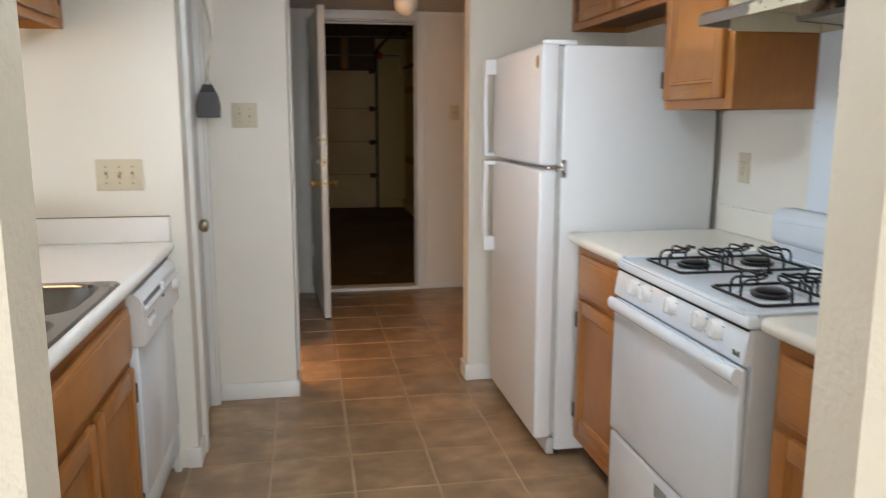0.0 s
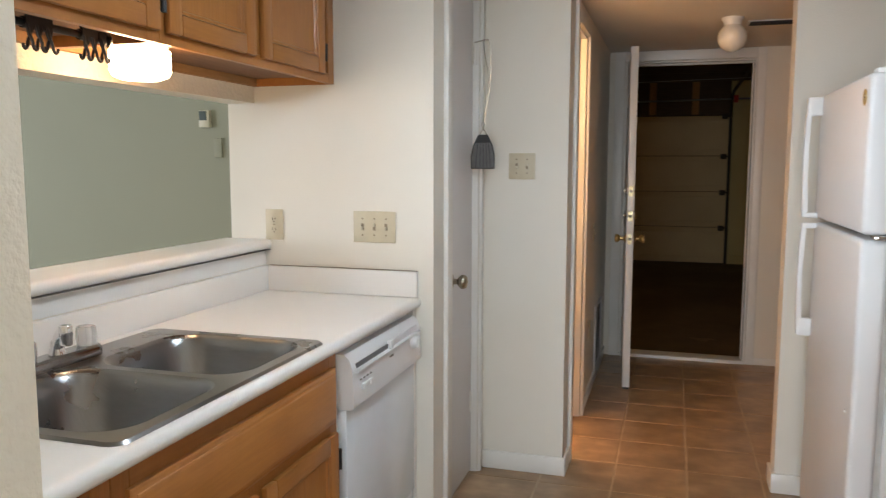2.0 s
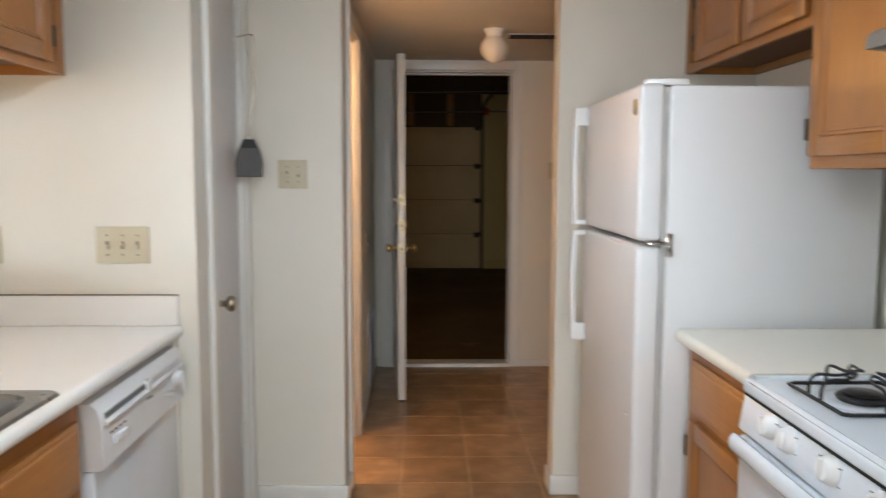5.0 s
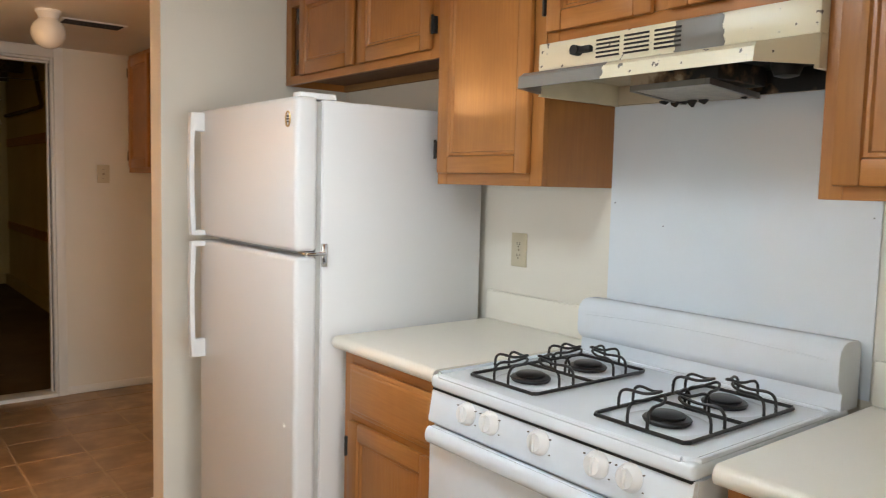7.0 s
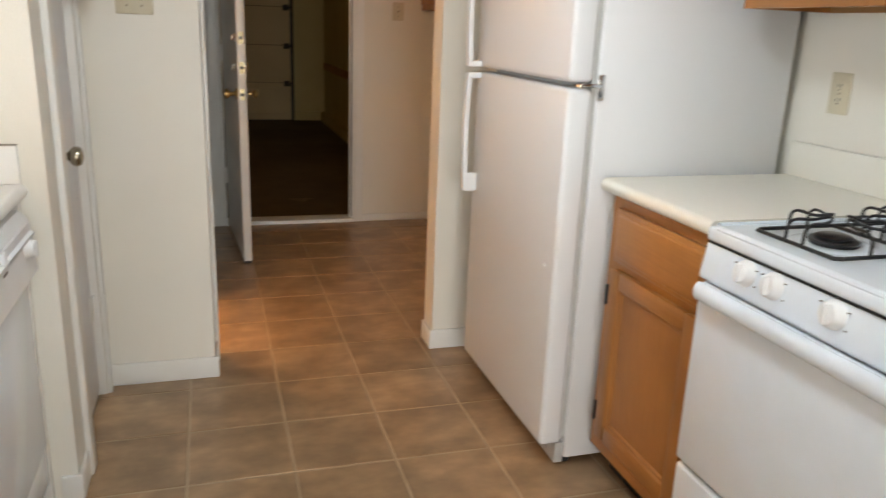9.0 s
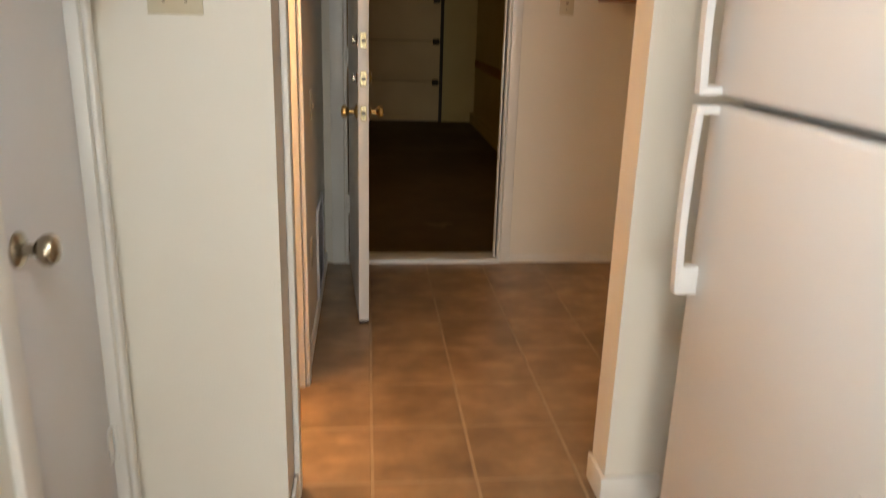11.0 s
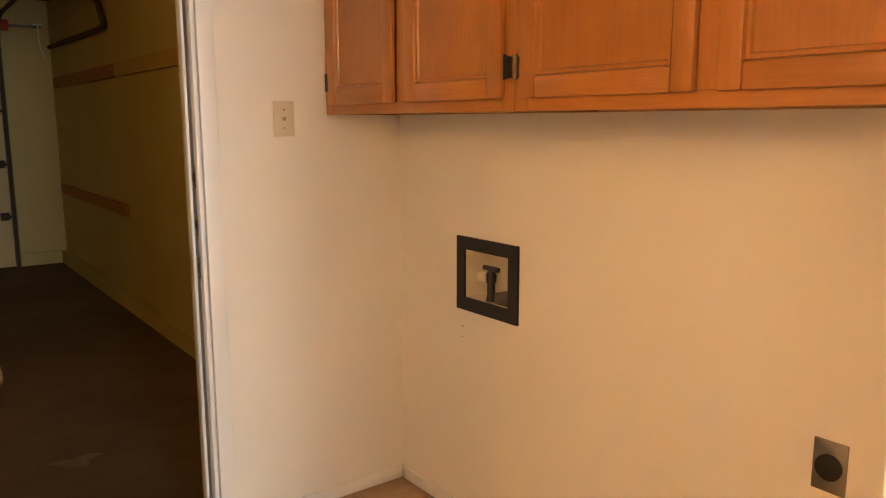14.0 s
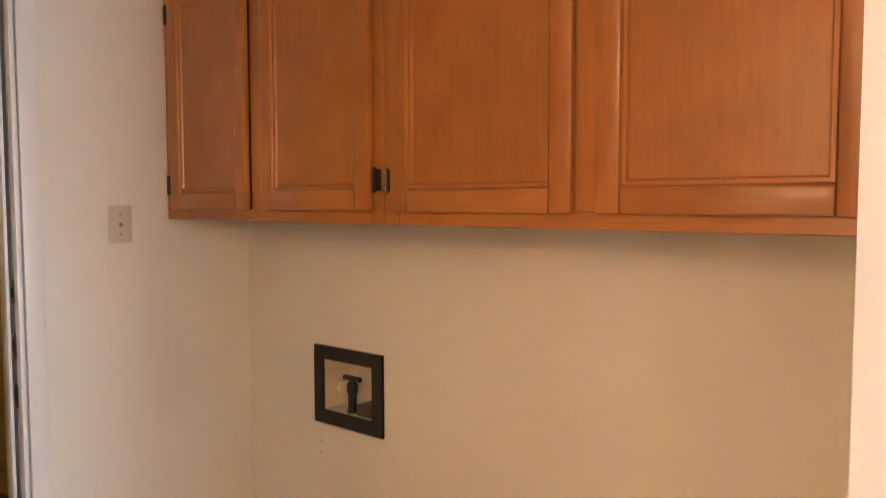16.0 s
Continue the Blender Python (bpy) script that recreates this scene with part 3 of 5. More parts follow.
def drawer_front(parent, xf, face, y0, y1, z0, z1):
    t = 0.019
    bm = B()
    # a routed step runs round the raised field
    rings = []
    for inset, deep in ((0.0, t), (0.0, 0.0095), (0.004, 0.0065), (0.013, 0.0055), (0.016, 0.0015), (0.021, 0.0)):
        p0, p1, q0, q1 = y0 + inset, y1 - inset, z0 + inset, z1 - inset
        rings.append([bm.verts.new((xf - face * deep, *p)) for p in ((p0, q0), (p1, q0), (p1, q1), (p0, q1))])
    for u, v in zip(rings, rings[1:]):
        for k in range(4):
            bm.faces.new((u[k], u[(k + 1) % 4], v[(k + 1) % 4], v[k]))
    bm.faces.new(rings[0])
    bm.faces.new(rings[-1])
    return part("drawer_front", bm, "oak_h", parent)


def cabinet(name, xb, xf, y0, y1, z0, z1, label, category, group, doors=(), drawers=(), wall=True):
    """xb: back, xf: front of the face frame."""
    face = 1 if xf > xb else -1
    c = thing(name, ((xb + xf) / 2, (y0 + y1) / 2, z0), label, category, group)
    f = xf - face * 0.019
    xs = sorted((xb, f))
    lip = 0.028 if wall else 0.0
    zb = z0 if wall else 0.10
    t = 0.012 if wall else 0.016
    for ya, yb in ((y0, y0 + t), (y1 - t, y1)):
        part("side_panel", box(B(), *xs, ya, yb, zb, z1), "oak_v", c)
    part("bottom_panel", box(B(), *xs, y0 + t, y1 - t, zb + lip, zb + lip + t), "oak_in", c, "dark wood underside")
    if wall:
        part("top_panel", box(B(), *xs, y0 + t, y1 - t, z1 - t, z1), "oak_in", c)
    if not wall:
        bm = B()
        box(bm, *sorted((xf - face * 0.075, xf - face * 0.09)), y0, y1, 0.0, 0.10)
        part("toe_kick", bm, "dark", c, "dark recessed toe kick")
    fx = sorted((f, xf))
    part("frame_stile", box(B(), *fx, y0, y0 + 0.046, zb, z1, 0.0015, 1), "oak_v", c)
    part("frame_stile", box(B(), *fx, y1 - 0.046, y1, zb, z1, 0.0015, 1), "oak_v", c)
    for p, q in zip(doors, doors[1:]):
        m = (p[1] + q[0]) / 2
        part("mullion", box(B(), *fx, m - 0.03, m + 0.03, zb + 0.0355, z1 - 0.0605), "oak_v", c)
    part("frame_rail", box(B(), *fx, y0 + 0.046, y1 - 0.046, zb, zb + 0.035, 0.0015, 1), "oak_h", c)
    part("frame_rail", box(B(), *fx, y0 + 0.046, y1 - 0.046, z1 - 0.060, z1, 0.0015, 1), "oak_h", c)
    if drawers:
        zz = drawers[0][2] - 0.012
        part("frame_rail", box(B(), fx[0] + 0.0005, fx[1] - 0.0005, y0 + 0.046, y1 - 0.046, zz - 0.03, zz + 0.03), "oak_h", c)
    # added dark sheet behind the face frame: shade for the gaps round the doors
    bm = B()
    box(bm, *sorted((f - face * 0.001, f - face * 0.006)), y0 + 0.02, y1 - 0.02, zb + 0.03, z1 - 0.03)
    part("shadow_board", bm, "oak_in", c, "added dark board for shade in the door gaps")
    if wall:
        bm = B()
        box(bm, *sorted((xb + face * 0.001, xb + face * 0.02)), y0 + 0.013, y1 - 0.013, z0, z0 + lip - 0.001)
        part("cleat", bm, "raw_wood", c, "raw timber hanging cleat")
    for d in doors:
        cab_door(c, xf + face * 0.020, face, *d)
    for d in drawers:
        drawer_front(c, xf + face * 0.020, face, *d)
    return c


WC, BC = "wall cabinet", "base cabinet"
# over the bar
g = "oak cabinets over the bar"
cabinet("wall_cabinet", -0.831, -0.503, 2.062, 3.043, 1.677, CEIL - 0.002, "oak wall cabinet with two framed doors above the bar", WC, g, doors=[(2.078, 2.480, 1.702, 2.15, 2.068), (2.521, 2.938, 1.702, 2.15, 2.946)])
cabinet("wall_cabinet", -0.831, -0.503, 1.182, 2.060, 1.677, CEIL - 0.002, "oak wall cabinet with two framed doors above the bar", WC, g, doors=[(1.205, 1.600, 1.702, 2.15, 1.197), (1.644, 2.046, 1.702, 2.15, 2.054)])
# right side
g = "oak cabinets above stove and fridge"
cabinet("wall_cabinet", 1.958, 1.660, 2.800, 3.860, 1.800, CEIL - 0.002, "short oak wall cabinet with two doors above the fridge", WC, g, doors=[(2.835, 3.264, 1.828, 2.15, 2.827), (3.302, 3.713, 1.828, 2.15, 3.721)])
cabinet("wall_cabinet", 1.958, 1.660, 2.337, 2.798, 1.402, CEIL - 0.002, "tall narrow oak wall cabinet beside the range hood", WC, g, doors=[(2.378, 2.782, 1.436, 2.15, 2.790)])
cabinet("wall_cabinet", 1.958, 1.660, 1.590, 2.335, 1.778, CEIL - 0.002, "short oak wall cabinet above the range hood", WC, g, doors=[(1.605, 1.945, 1.808, 2.15, 1.593), (1.990, 2.325, 1.808, 2.15, 2.331)])
cabinet("wall_cabinet", 1.958, 1.660, 1.184, 1.588, 1.390, CEIL - 0.002, "tall narrow oak wall cabinet past the hood", WC, g, doors=[(1.205, 1.558, 1.416, 2.15, 1.197)])
# laundry
g = "oak cabinets over the laundry alcove"
cabinet("wall_cabinet", 1.958, 1.655, 5.112, 6.086, 1.428, CEIL - 0.002, "orange oak wall cabinet with two doors over the laundry hookups", WC, g, doors=[(5.145, 5.575, 1.460, 2.15, 5.135), (5.640, 6.040, 1.460, 2.15, 6.048)])
cabinet("wall_cabinet", 1.958, 1.655, 3.995, 5.110, 1.428, CEIL - 0.002, "orange oak wall cabinet with two wide doors over the laundry hookups", WC, g, doors=[(4.070, 4.540, 1.458, 2.15, 4.060), (4.590, 5.077, 1.458, 2.15, 5.087, "nickel")])
# base cabinets
g = "oak base cabinets"
cabinet("base_cabinet", -0.798, -0.212, 1.497, 2.400, 0.0, 0.872, "oak sink base cabinet with false drawer front and two doors", BC, g, doors=[(1.530, 1.945, 0.125, 0.640, 1.52), (1.975, 2.375, 0.125, 0.640, 2.383)], drawers=[(1.530, 2.375, 0.668, 0.825)], wall=False)
cabinet("base_cabinet", -0.798, -0.212, 1.184, 1.495, 0.0, 0.872, "narrow oak base cabinet with drawer and door", BC, g, doors=[(1.205, 1.475, 0.125, 0.640, 1.197)], drawers=[(1.205, 1.475, 0.668, 0.825)], wall=False)
cabinet("base_cabinet", 1.958, 1.362, 2.362, 2.852, 0.0, 0.896, "oak base cabinet with one drawer between fridge and stove", BC, g, doors=[(2.392, 2.806, 0.155, 0.685, 2.814)], drawers=[(2.392, 2.806, 0.706, 0.858)], wall=False)
cabinet("base_cabinet", 1.958, 1.362, 1.184, 1.568, 0.0, 0.896, "oak base cabinet with one drawer past the stove", BC, g, doors=[(1.205, 1.540, 0.155, 0.685, 1.197)], drawers=[(1.205, 1.540, 0.706, 0.858)], wall=False)


def slab_edge(xb, xf, z0, z1, r=0.018):
    """Cross-section of a laminate top with a rounded front nose: (x, z) pairs."""
    s = 1 if xf > xb else -1
    pts = [(xb, z0), (xf - s * r, z0)]
    pts += [(xf - s * r + s * r * math.sin(a), z0 + r - r * math.cos(a)) for a in (0.4, 0.8, 1.2, 1.57)]
    pts += [(xf - s * r + s * r * math.sin(a), z1 - r - r * math.cos(a)) for a in (1.57, 1.94, 2.34, 2.74)]
    pts += [(xf - s * r, z1), (xb, z1)]
    return pts


SX0, SX1, SY0, SY1 = -0.738, -0.192, 1.497, 2.305
top = thing("worktop", (-0.49, 2.1, 0.874), "white laminate worktop with rounded front edge and splash", "worktop")
bm = B()
extrude_profile(bm, slab_edge(SX1 - 0.012, -0.172, 0.874, 0.912), "y", 1.184, 3.043)
for r in ((-0.798, SX1 - 0.012, 1.184, SY0 + 0.012), (-0.798, SX1 - 0.012, SY1 - 0.012, 3.043), (-0.798, SX0 + 0.012, SY0 + 0.012, SY1 - 0.012)):
    box(bm, *r, 0.874, 0.912)
bmesh.ops.remove_doubles(bm, verts=bm.verts, dist=0.0005)
part("slab", bm, "laminate", top)
bm = B()
box(bm, -0.798, -0.779, 1.184, 3.043, 0.9125, 1.008, 0.004)
part("rear_splash", bm, "laminate", top)
bm = B()
box(bm, -0.779, -0.182, 3.024, 3.043, 0.9125, 1.008, 0.004)
part("end_splash", bm, "laminate", top)
bm = B()
box(bm, -0.779, -0.182, 3.0235, 3.0435, 1.0083, 1.0092)
part("splash_caulk", bm, "screw", top, "thin dark caulk line")

part("knee_strip", box(B(), -0.7995, -0.7965, 1.184, 3.043, 1.0095, 1.0640), "laminate", top, "smooth white strip above the splash")

ledge = thing("bar_ledge", (-0.87, 2.1, 1.067), "white laminate raised bar ledge on the knee wall", "bar top")
bm = B()
extrude_profile(bm, slab_edge(-0.965, -0.772, 1.068, 1.106), "y", 1.184, 3.043)
part("slab", bm, "laminate", ledge)
# thin grey strip paints the shadow line below the ledge nose
bm = B()
box(bm, -0.796, -0.7745, 1.184, 3.043, 1.0662, 1.0678)
part("shadow_strip", bm, "shade_grey", ledge, "grey strip standing in for shade under the ledge")

for y0, y1 in ((2.357, 2.858), (1.184, 1.572)):
    t = thing("worktop", (1.64, (y0 + y1) / 2, 0.897), "short white laminate worktop beside the stove", "worktop", "short worktops beside the stove")
    bm = B()
    extrude_profile(bm, slab_edge(1.958, 1.316, 0.897, 0.935), "y", y0, y1)
    part("slab", bm, "laminate_cream", t)
    bm = B()
    box(bm, 1.938, 1.958, y0, y1, 0.9355, 1.037, 0.004)
    part("splash", bm, "laminate_cream", t)

# ---- fridge ----


def handle_bar(bm, y0, y1, z0, z1, xd, out, mount_top):
    """A bowed bar handle; the mount block sits at its top or its bottom."""
    n = 10
    outer, inner = [], []
    for i in range(n + 1):
        t = i / n
        z = z0 + (z1 - z0) * t
        bow = math.sin(math.pi * (0.15 + 0.7 * t))
        outer.append((xd - out * (0.78 + 0.22 * bow), z))
        inner.append((xd - out * (0.78 + 0.22 * bow) + 0.017, z))
    extrude_profile(bm, outer + inner[::-1], "y", y0, y1)
    zs = (z1 - 0.065, z1 + 0.003) if mount_top else (z0 - 0.003, z0 + 0.065)
    box(bm, xd - out * 0.8, xd + 0.002, y0 - 0.001, y1 + 0.001, *zs, 0.004)
    zs = (z0 - 0.002, z0 + 0.018) if mount_top else (z1 - 0.018, z1 + 0.002)
    box(bm, xd - out * 0.8, xd + 0.002, y0 - 0.001, y1 + 0.001, *zs, 0.003)


fr = thing("refrigerator", (1.56, 3.24, 0.0), "white top-freezer refrigerator with bowed bar handles", "refrigerator")
bm = B()
box(bm, 1.292, 1.925, 2.882, 3.638, 0.03, 1.642, 0.008)
part("cabinet", bm, "fridge", fr)
bm = B()
box(bm, 1.276, 1.294, 2.892, 3.628, 0.10, 1.636)
part("gasket", bm, "gasket", fr, "grey rubber door gasket")
d = B()
box(d, 1.203, 1.277, 2.880, 3.640, 1.192, 1.648, 0.016, 4)
up = part("freezer_door", d, "fridge", fr)
d = B()
box(d, 1.203, 1.277, 2.880, 3.640, 0.085, 1.176, 0.016, 4)
low = part("fridge_door", d, "fridge", fr)
d = B()
handle_bar(d, 3.588, 3.613, 1.196, 1.635, 1.205, 0.058, True)
part("handle", d, "white_plastic", up)
d = B()
handle_bar(d, 3.588, 3.613, 0.748, 1.172, 1.205, 0.058, False)
part("handle", d, "white_plastic", low)
d = B()
oval = [(1.2015, 2.932 + 0.0135 * math.cos(a), 1.582 + 0.022 * math.sin(a)) for a in [k * math.pi / 12 for k in range(25)]]
tube(d, oval, 0.0026, 6)
em = part("emblem", d, "brass", up, "small oval metal emblem")
d = B()
for z, w in ((1.590, 0.006), (1.582, 0.008), (1.574, 0.006)):
    box(d, 1.2005, 1.2028, 2.932 - w, 2.932 + w, z - 0.0022, z + 0.0022)
part("emblem_mark", d, "dark", em, "dark emblem mark")
d = B()
lathe(d, (1.203, 2.945, 0.655), (-1, 0, 0), [(0.006, -0.001), (0.005, 0.004), (0.001, 0.006)], 10)
part("bumper", d, "white_plastic", low, "small white bumper")
d = B()
box(d, 1.235, 1.300, 2.871, 2.930, 1.178, 1.190, 0.002)
box(d, 1.288, 1.306, 2.872, 2.881, 1.145, 1.215, 0.002)
part("middle_hinge", d, "chrome", fr, "chrome middle hinge")
d = B()
box(d, 1.222, 1.345, 2.895, 2.945, 1.643, 1.662, 0.005)
part("hinge_cover", d, "white_plastic", fr)
d = B()
box(d, 1.262, 1.292, 2.890, 3.630, 0.012, 0.082, 0.004)
for k in range(12):
    box(d, 1.258, 1.264, 2.95 + k * 0.05, 2.985 + k * 0.05, 0.03, 0.065)
part("base_grille", d, "gasket", fr, "grey base grille")
for y in (2.92, 3.55):
    d = B()
    cyl(d, (1.31, y - 0.012, 0.018), (1.31, y + 0.012, 0.018), 0.018, n=14)
    part("foot", d, "dark", fr, "black roller foot")

# ---- stove ----
st = thing("stove", (1.58, 1.967, 0.0), "white gas stove with black wire grates and five knobs", "stove")
Y0, Y1 = 1.597, 2.346
d = B()
box(d, 1.318, 1.915, Y0, Y1, 0.03, 0.895)
part("body", d, "enamel", st)
d = B()
box(d, 1.300, 1.895, Y0 - 0.001, Y1 + 0.001, 0.896, 0.930, 0.012, 4)
ct = part("cooktop", d, "enamel", st)
d = B()
lip = []
for (p, q) in (((1.309, Y0 + 0.008), (1.309, Y1 - 0.008)), ((1.309, Y1 - 0.008), (1.832, Y1 - 0.008)), ((1.832, Y1 - 0.008), (1.832, Y0 + 0.008)), ((1.832, Y0 + 0.008), (1.309, Y0 + 0.008))):
    for s in (0.03, 0.5, 0.97):
        lip.append((p[0] + (q[0] - p[0]) * s, p[1] + (q[1] - p[1]) * s, 0.9285))
lip.append(lip[0])
tube(d, lip, 0.0075, 8)
part("rolled_rim", d, "enamel", ct)
# dark strip paints the faint shadow line where cooktop meets panel
d = B()
box(d, 1.3045, 1.316, Y0 + 0.006, Y1 - 0.006, 0.8925, 0.8965)
part("seam", d, "dark", ct, "thin dark strip for the seam's shadow line under the cooktop")
d = B()
extrude_profile(d, [(1.330, 0.812), (1.298, 0.812), (1.296, 0.818), (1.308, 0.892), (1.312, 0.896), (1.330, 0.896)], "y", Y0 + 0.002, Y1 - 0.002)
cp = part("control_panel", d, "enamel", st)
for y in (2.203, 2.122, 1.967, 1.810, 1.731):
    d = B()
    lathe(d, (1.3045, y, 0.864), (-1, 0, 0.14), [(0.028, 0.0), (0.028, 0.004), (0.025, 0.007), (0.023, 0.017), (0.019, 0.021), (0.001, 0.022)], 24)
    kn = part("knob", d, "white_plastic", cp)
    d = B()
    box(d, 1.276, 1.288, y - 0.004, y + 0.004, 0.848, 0.886, 0.002)
    part("grip", d, "white_plastic", kn)
    for k in range(4):
        a = radians(-60 + 60 * k)
        d = B()
        box(d, 1.2985, 1.3025, y - 0.037 * math.sin(a) - 0.0016, y - 0.037 * math.sin(a) + 0.0016, 0.862 + 0.033 * math.cos(a) - 0.0011, 0.862 + 0.033 * math.cos(a) + 0.0011)
        part("dial_mark", d, "ink", cp, "small grey dial mark")
d = B()
for k, h in enumerate((0.016, 0.010, 0.016)):
    box(d, 1.2945, 1.2975, 1.618 + k * 0.010, 1.624 + k * 0.010, 0.828, 0.828 + h * 0.8)
part("badge", d, "ink", cp, "small dark badge")
d = B()
box(d, 1.294, 1.317, Y0 + 0.006, Y1 - 0.006, 0.362, 0.804, 0.010, 3)
od = part("oven_door", d, "enamel", st)
d = B()
prof = [(1.272 + 0.013 * math.cos(a), 0.793 + 0.021 * math.sin(a)) for a in [k * math.pi / 6 for k in range(12)]]
extrude_profile(d, prof, "y", Y0 - 0.014, Y1 - 0.037)
for y in (Y0 + 0.008, Y1 - 0.082):
    box(d, 1.272, 1.296, y, y + 0.04, 0.774, 0.803, 0.004)
part("handle", d, "enamel", od)
d = B()
box(d, 1.298, 1.317, Y0 + 0.006, Y1 - 0.006, 0.075, 0.352, 0.010, 3)
dr = part("broiler_drawer", d, "enamel", st)
d = B()
for k in range(7):
    box(d, 1.2965, 1.2985, 1.93 + k * 0.011, 1.936 + k * 0.011, 0.285, 0.325)
part("drawer_vent", d, "ink", dr, "dark vent slots")
d = B()
extrude_profile(d, [(1.856, 0.925), (1.860, 0.966), (1.846, 0.976), (1.838, 0.990), (1.838, 1.046), (1.843, 1.062), (1.855, 1.074), (1.872, 1.080), (1.918, 1.080), (1.934, 1.074), (1.940, 1.060), (1.940, 0.925)], "y", Y0 + 0.005, Y1 - 0.002)
bg = part("backguard", d, "enamel", st)
d = B()
tube(d, smooth_path([(1.8385, Y0 + 0.03, 1.040), (1.8375, Y0 + 0.25, 1.050), (1.8375, Y1 - 0.25, 1.050), (1.8385, Y1 - 0.03, 1.040)], 6), 0.0022, 6)
part("crease", d, "enamel", bg)
for y in (Y0 + 0.04, Y1 - 0.04):
    for x in (1.36, 1.87):
        d = B()
        cyl(d, (x, y, 0.0), (x, y, 0.032), 0.016, n=12)
        part("foot", d, "dark", st, "black levelling foot")
BURN = [(1.468, 2.163), (1.678, 2.163), (1.468, 1.771), (1.678, 1.771)]
for bx, by in BURN:
    d = B()
    lathe(d, (bx, by, 0.930), (0, 0, 1), [(0.085, 0.0), (0.080, 0.002), (0.055, 0.0015), (0.05, 0.0005)], 28)
    bw = part("drip_ring", d, "enamel", st)
    d = B()
    lathe(d, (bx, by, 0.931), (0, 0, 1), [(0.046, 0.0), (0.050, 0.007), (0.047, 0.010), (0.036, 0.011), (0.037, 0.016), (0.031, 0.019), (0.001, 0.020)], 24)
    part("burner_cap", d, "black", bw, "black burner head")
for (ya, yb) in ((2.052, 2.276), (1.660, 1.884)):
    xa, xb, zf = 1.370, 1.776, 0.936
    d = B()
    ring = [(xa, ya), (xb, ya), (xb, yb), (xa, yb), (xa, ya)]
    pts = []
    for (p, q) in zip(ring, ring[1:]):
        for s in (0.03, 0.5, 0.97):
            pts.append((p[0] + (q[0] - p[0]) * s, p[1] + (q[1] - p[1]) * s, zf))
    pts.append(pts[0])
    tube(d, pts, 0.0042, 7)
    xm = (xa + xb) / 2
    tube(d, [(xm, ya, zf), (xm, yb, zf)], 0.0042, 7)
    gr = part("grate", d, "black", st, "black wire burner grate")
    for cx in (xa + 0.106, xb - 0.106):
        cy = (ya + yb) / 2
        for ax, ay, reach in ((1, 0, 0.105), (-1, 0, 0.105), (0, 1, 0.110), (0, -1, 0.110)):
            sx, sy = -ay, ax
            def W(r, s, z):
                return (cx + ax * r + sx * s, cy + ay * r + sy * s, z)
            loop = [W(reach, -0.024, zf), W(reach - 0.002, -0.024, zf + 0.030), W(reach - 0.018, -0.023, zf + 0.043), W(0.055, -0.017, zf + 0.042), W(0.034, -0.012, zf + 0.046), W(0.024, -0.004, zf + 0.050),
                    W(0.024, 0.004, zf + 0.050), W(0.034, 0.012, zf + 0.046), W(0.055, 0.017, zf + 0.042), W(reach - 0.018, 0.023, zf + 0.043), W(reach - 0.002, 0.024, zf + 0.030), W(reach, 0.024, zf)]
            d = B()
            tube(d, smooth_path(loop, 3), 0.0034, 6)
            part("finger", d, "black", gr)

# ---- splash panel behind the stove ----
pn = thing("wall_panel", (1.955, 1.975, 0.94), "glossy bluish white sheet metal panel screwed behind the stove", "wall panel")
d = B()
box(d, 1.9545, 1.9575, 1.584, 2.336, 0.94, 1.64)
part("sheet", d, "sheet", pn)
for y, z in ((1.60, 1.35), (2.32, 1.36), (2.15, 1.30)):
    d = B()
    lathe(d, (1.9545, y, z), (-1, 0, 0), [(0.0018, 0.0), (0.0014, 0.0012), (0.0004, 0.0015)], 8)
    part("screw", d, "dark", pn)

# ---- range hood ----
hd = thing("range_hood", (1.75, 1.96, 1.64), "old cream range hood with chipped paint and dirty filter", "range hood")
HB0, HB1, HF0, HF1 = 1.588, 2.332, 1.650, 2.268
d = B()
box(d, 1.628, 1.957, HB0, HB1, 1.706, 1.776, 0.003)
part("upper_box", d, "worn", hd)
# flared canopy: back edge wider than the front lip
d = B()


def ring_at(pts):
    return [d.verts.new(p) for p in pts]


r0 = ring_at([(1.630, HB1, 1.706), (1.630, HB0, 1.706), (1.512, HF0, 1.682), (1.512, HF1, 1.682)])
r1 = ring_at([(1.630, HB1, 1.700), (1.630, HB0, 1.700), (1.500, HF0 - 0.004, 1.672), (1.500, HF1 + 0.004, 1.672)])
r2 = ring_at([(1.630, HB1, 1.646), (1.630, HB0, 1.646), (1.496, HF0 - 0.004, 1.644), (1.496, HF1 + 0.004, 1.644)])
r3 = ring_at([(1.634, HB1 - 0.008, 1.648), (1.634, HB0 + 0.008, 1.648), (1.506, HF0 + 0.004, 1.645), (1.506, HF1 - 0.004, 1.645)])
r4 = ring_at([(1.634, HB1 - 0.008, 1.697), (1.634, HB0 + 0.008, 1.697), (1.520, HF0 + 0.006, 1.676), (1.520, HF1 - 0.006, 1.676)])
d.faces.new(r0)
for a, b in ((r0, r1), (r1, r2), (r2, r3), (r3, r4)):
    for k in range(4):
        if k == 0:
            continue
        d.faces.new((a[k], a[(k + 1) % 4], b[(k + 1) % 4], b[k]))
d.faces.new((r4[3], r4[2], r4[1], r4[0]))
part("canopy", d, "worn_lip", hd, "chipped flared canopy lip")
d = B()
box(d, 1.632, 1.957, HB0, HB0 + 0.010, 1.640, 1.7055)
part("side_skirt", d, "hood_paint", hd)
d = B()
box(d, 1.632, 1.957, HB1 - 0.010, HB1, 1.640, 1.7055)
part("side_skirt", d, "hood_paint", hd)
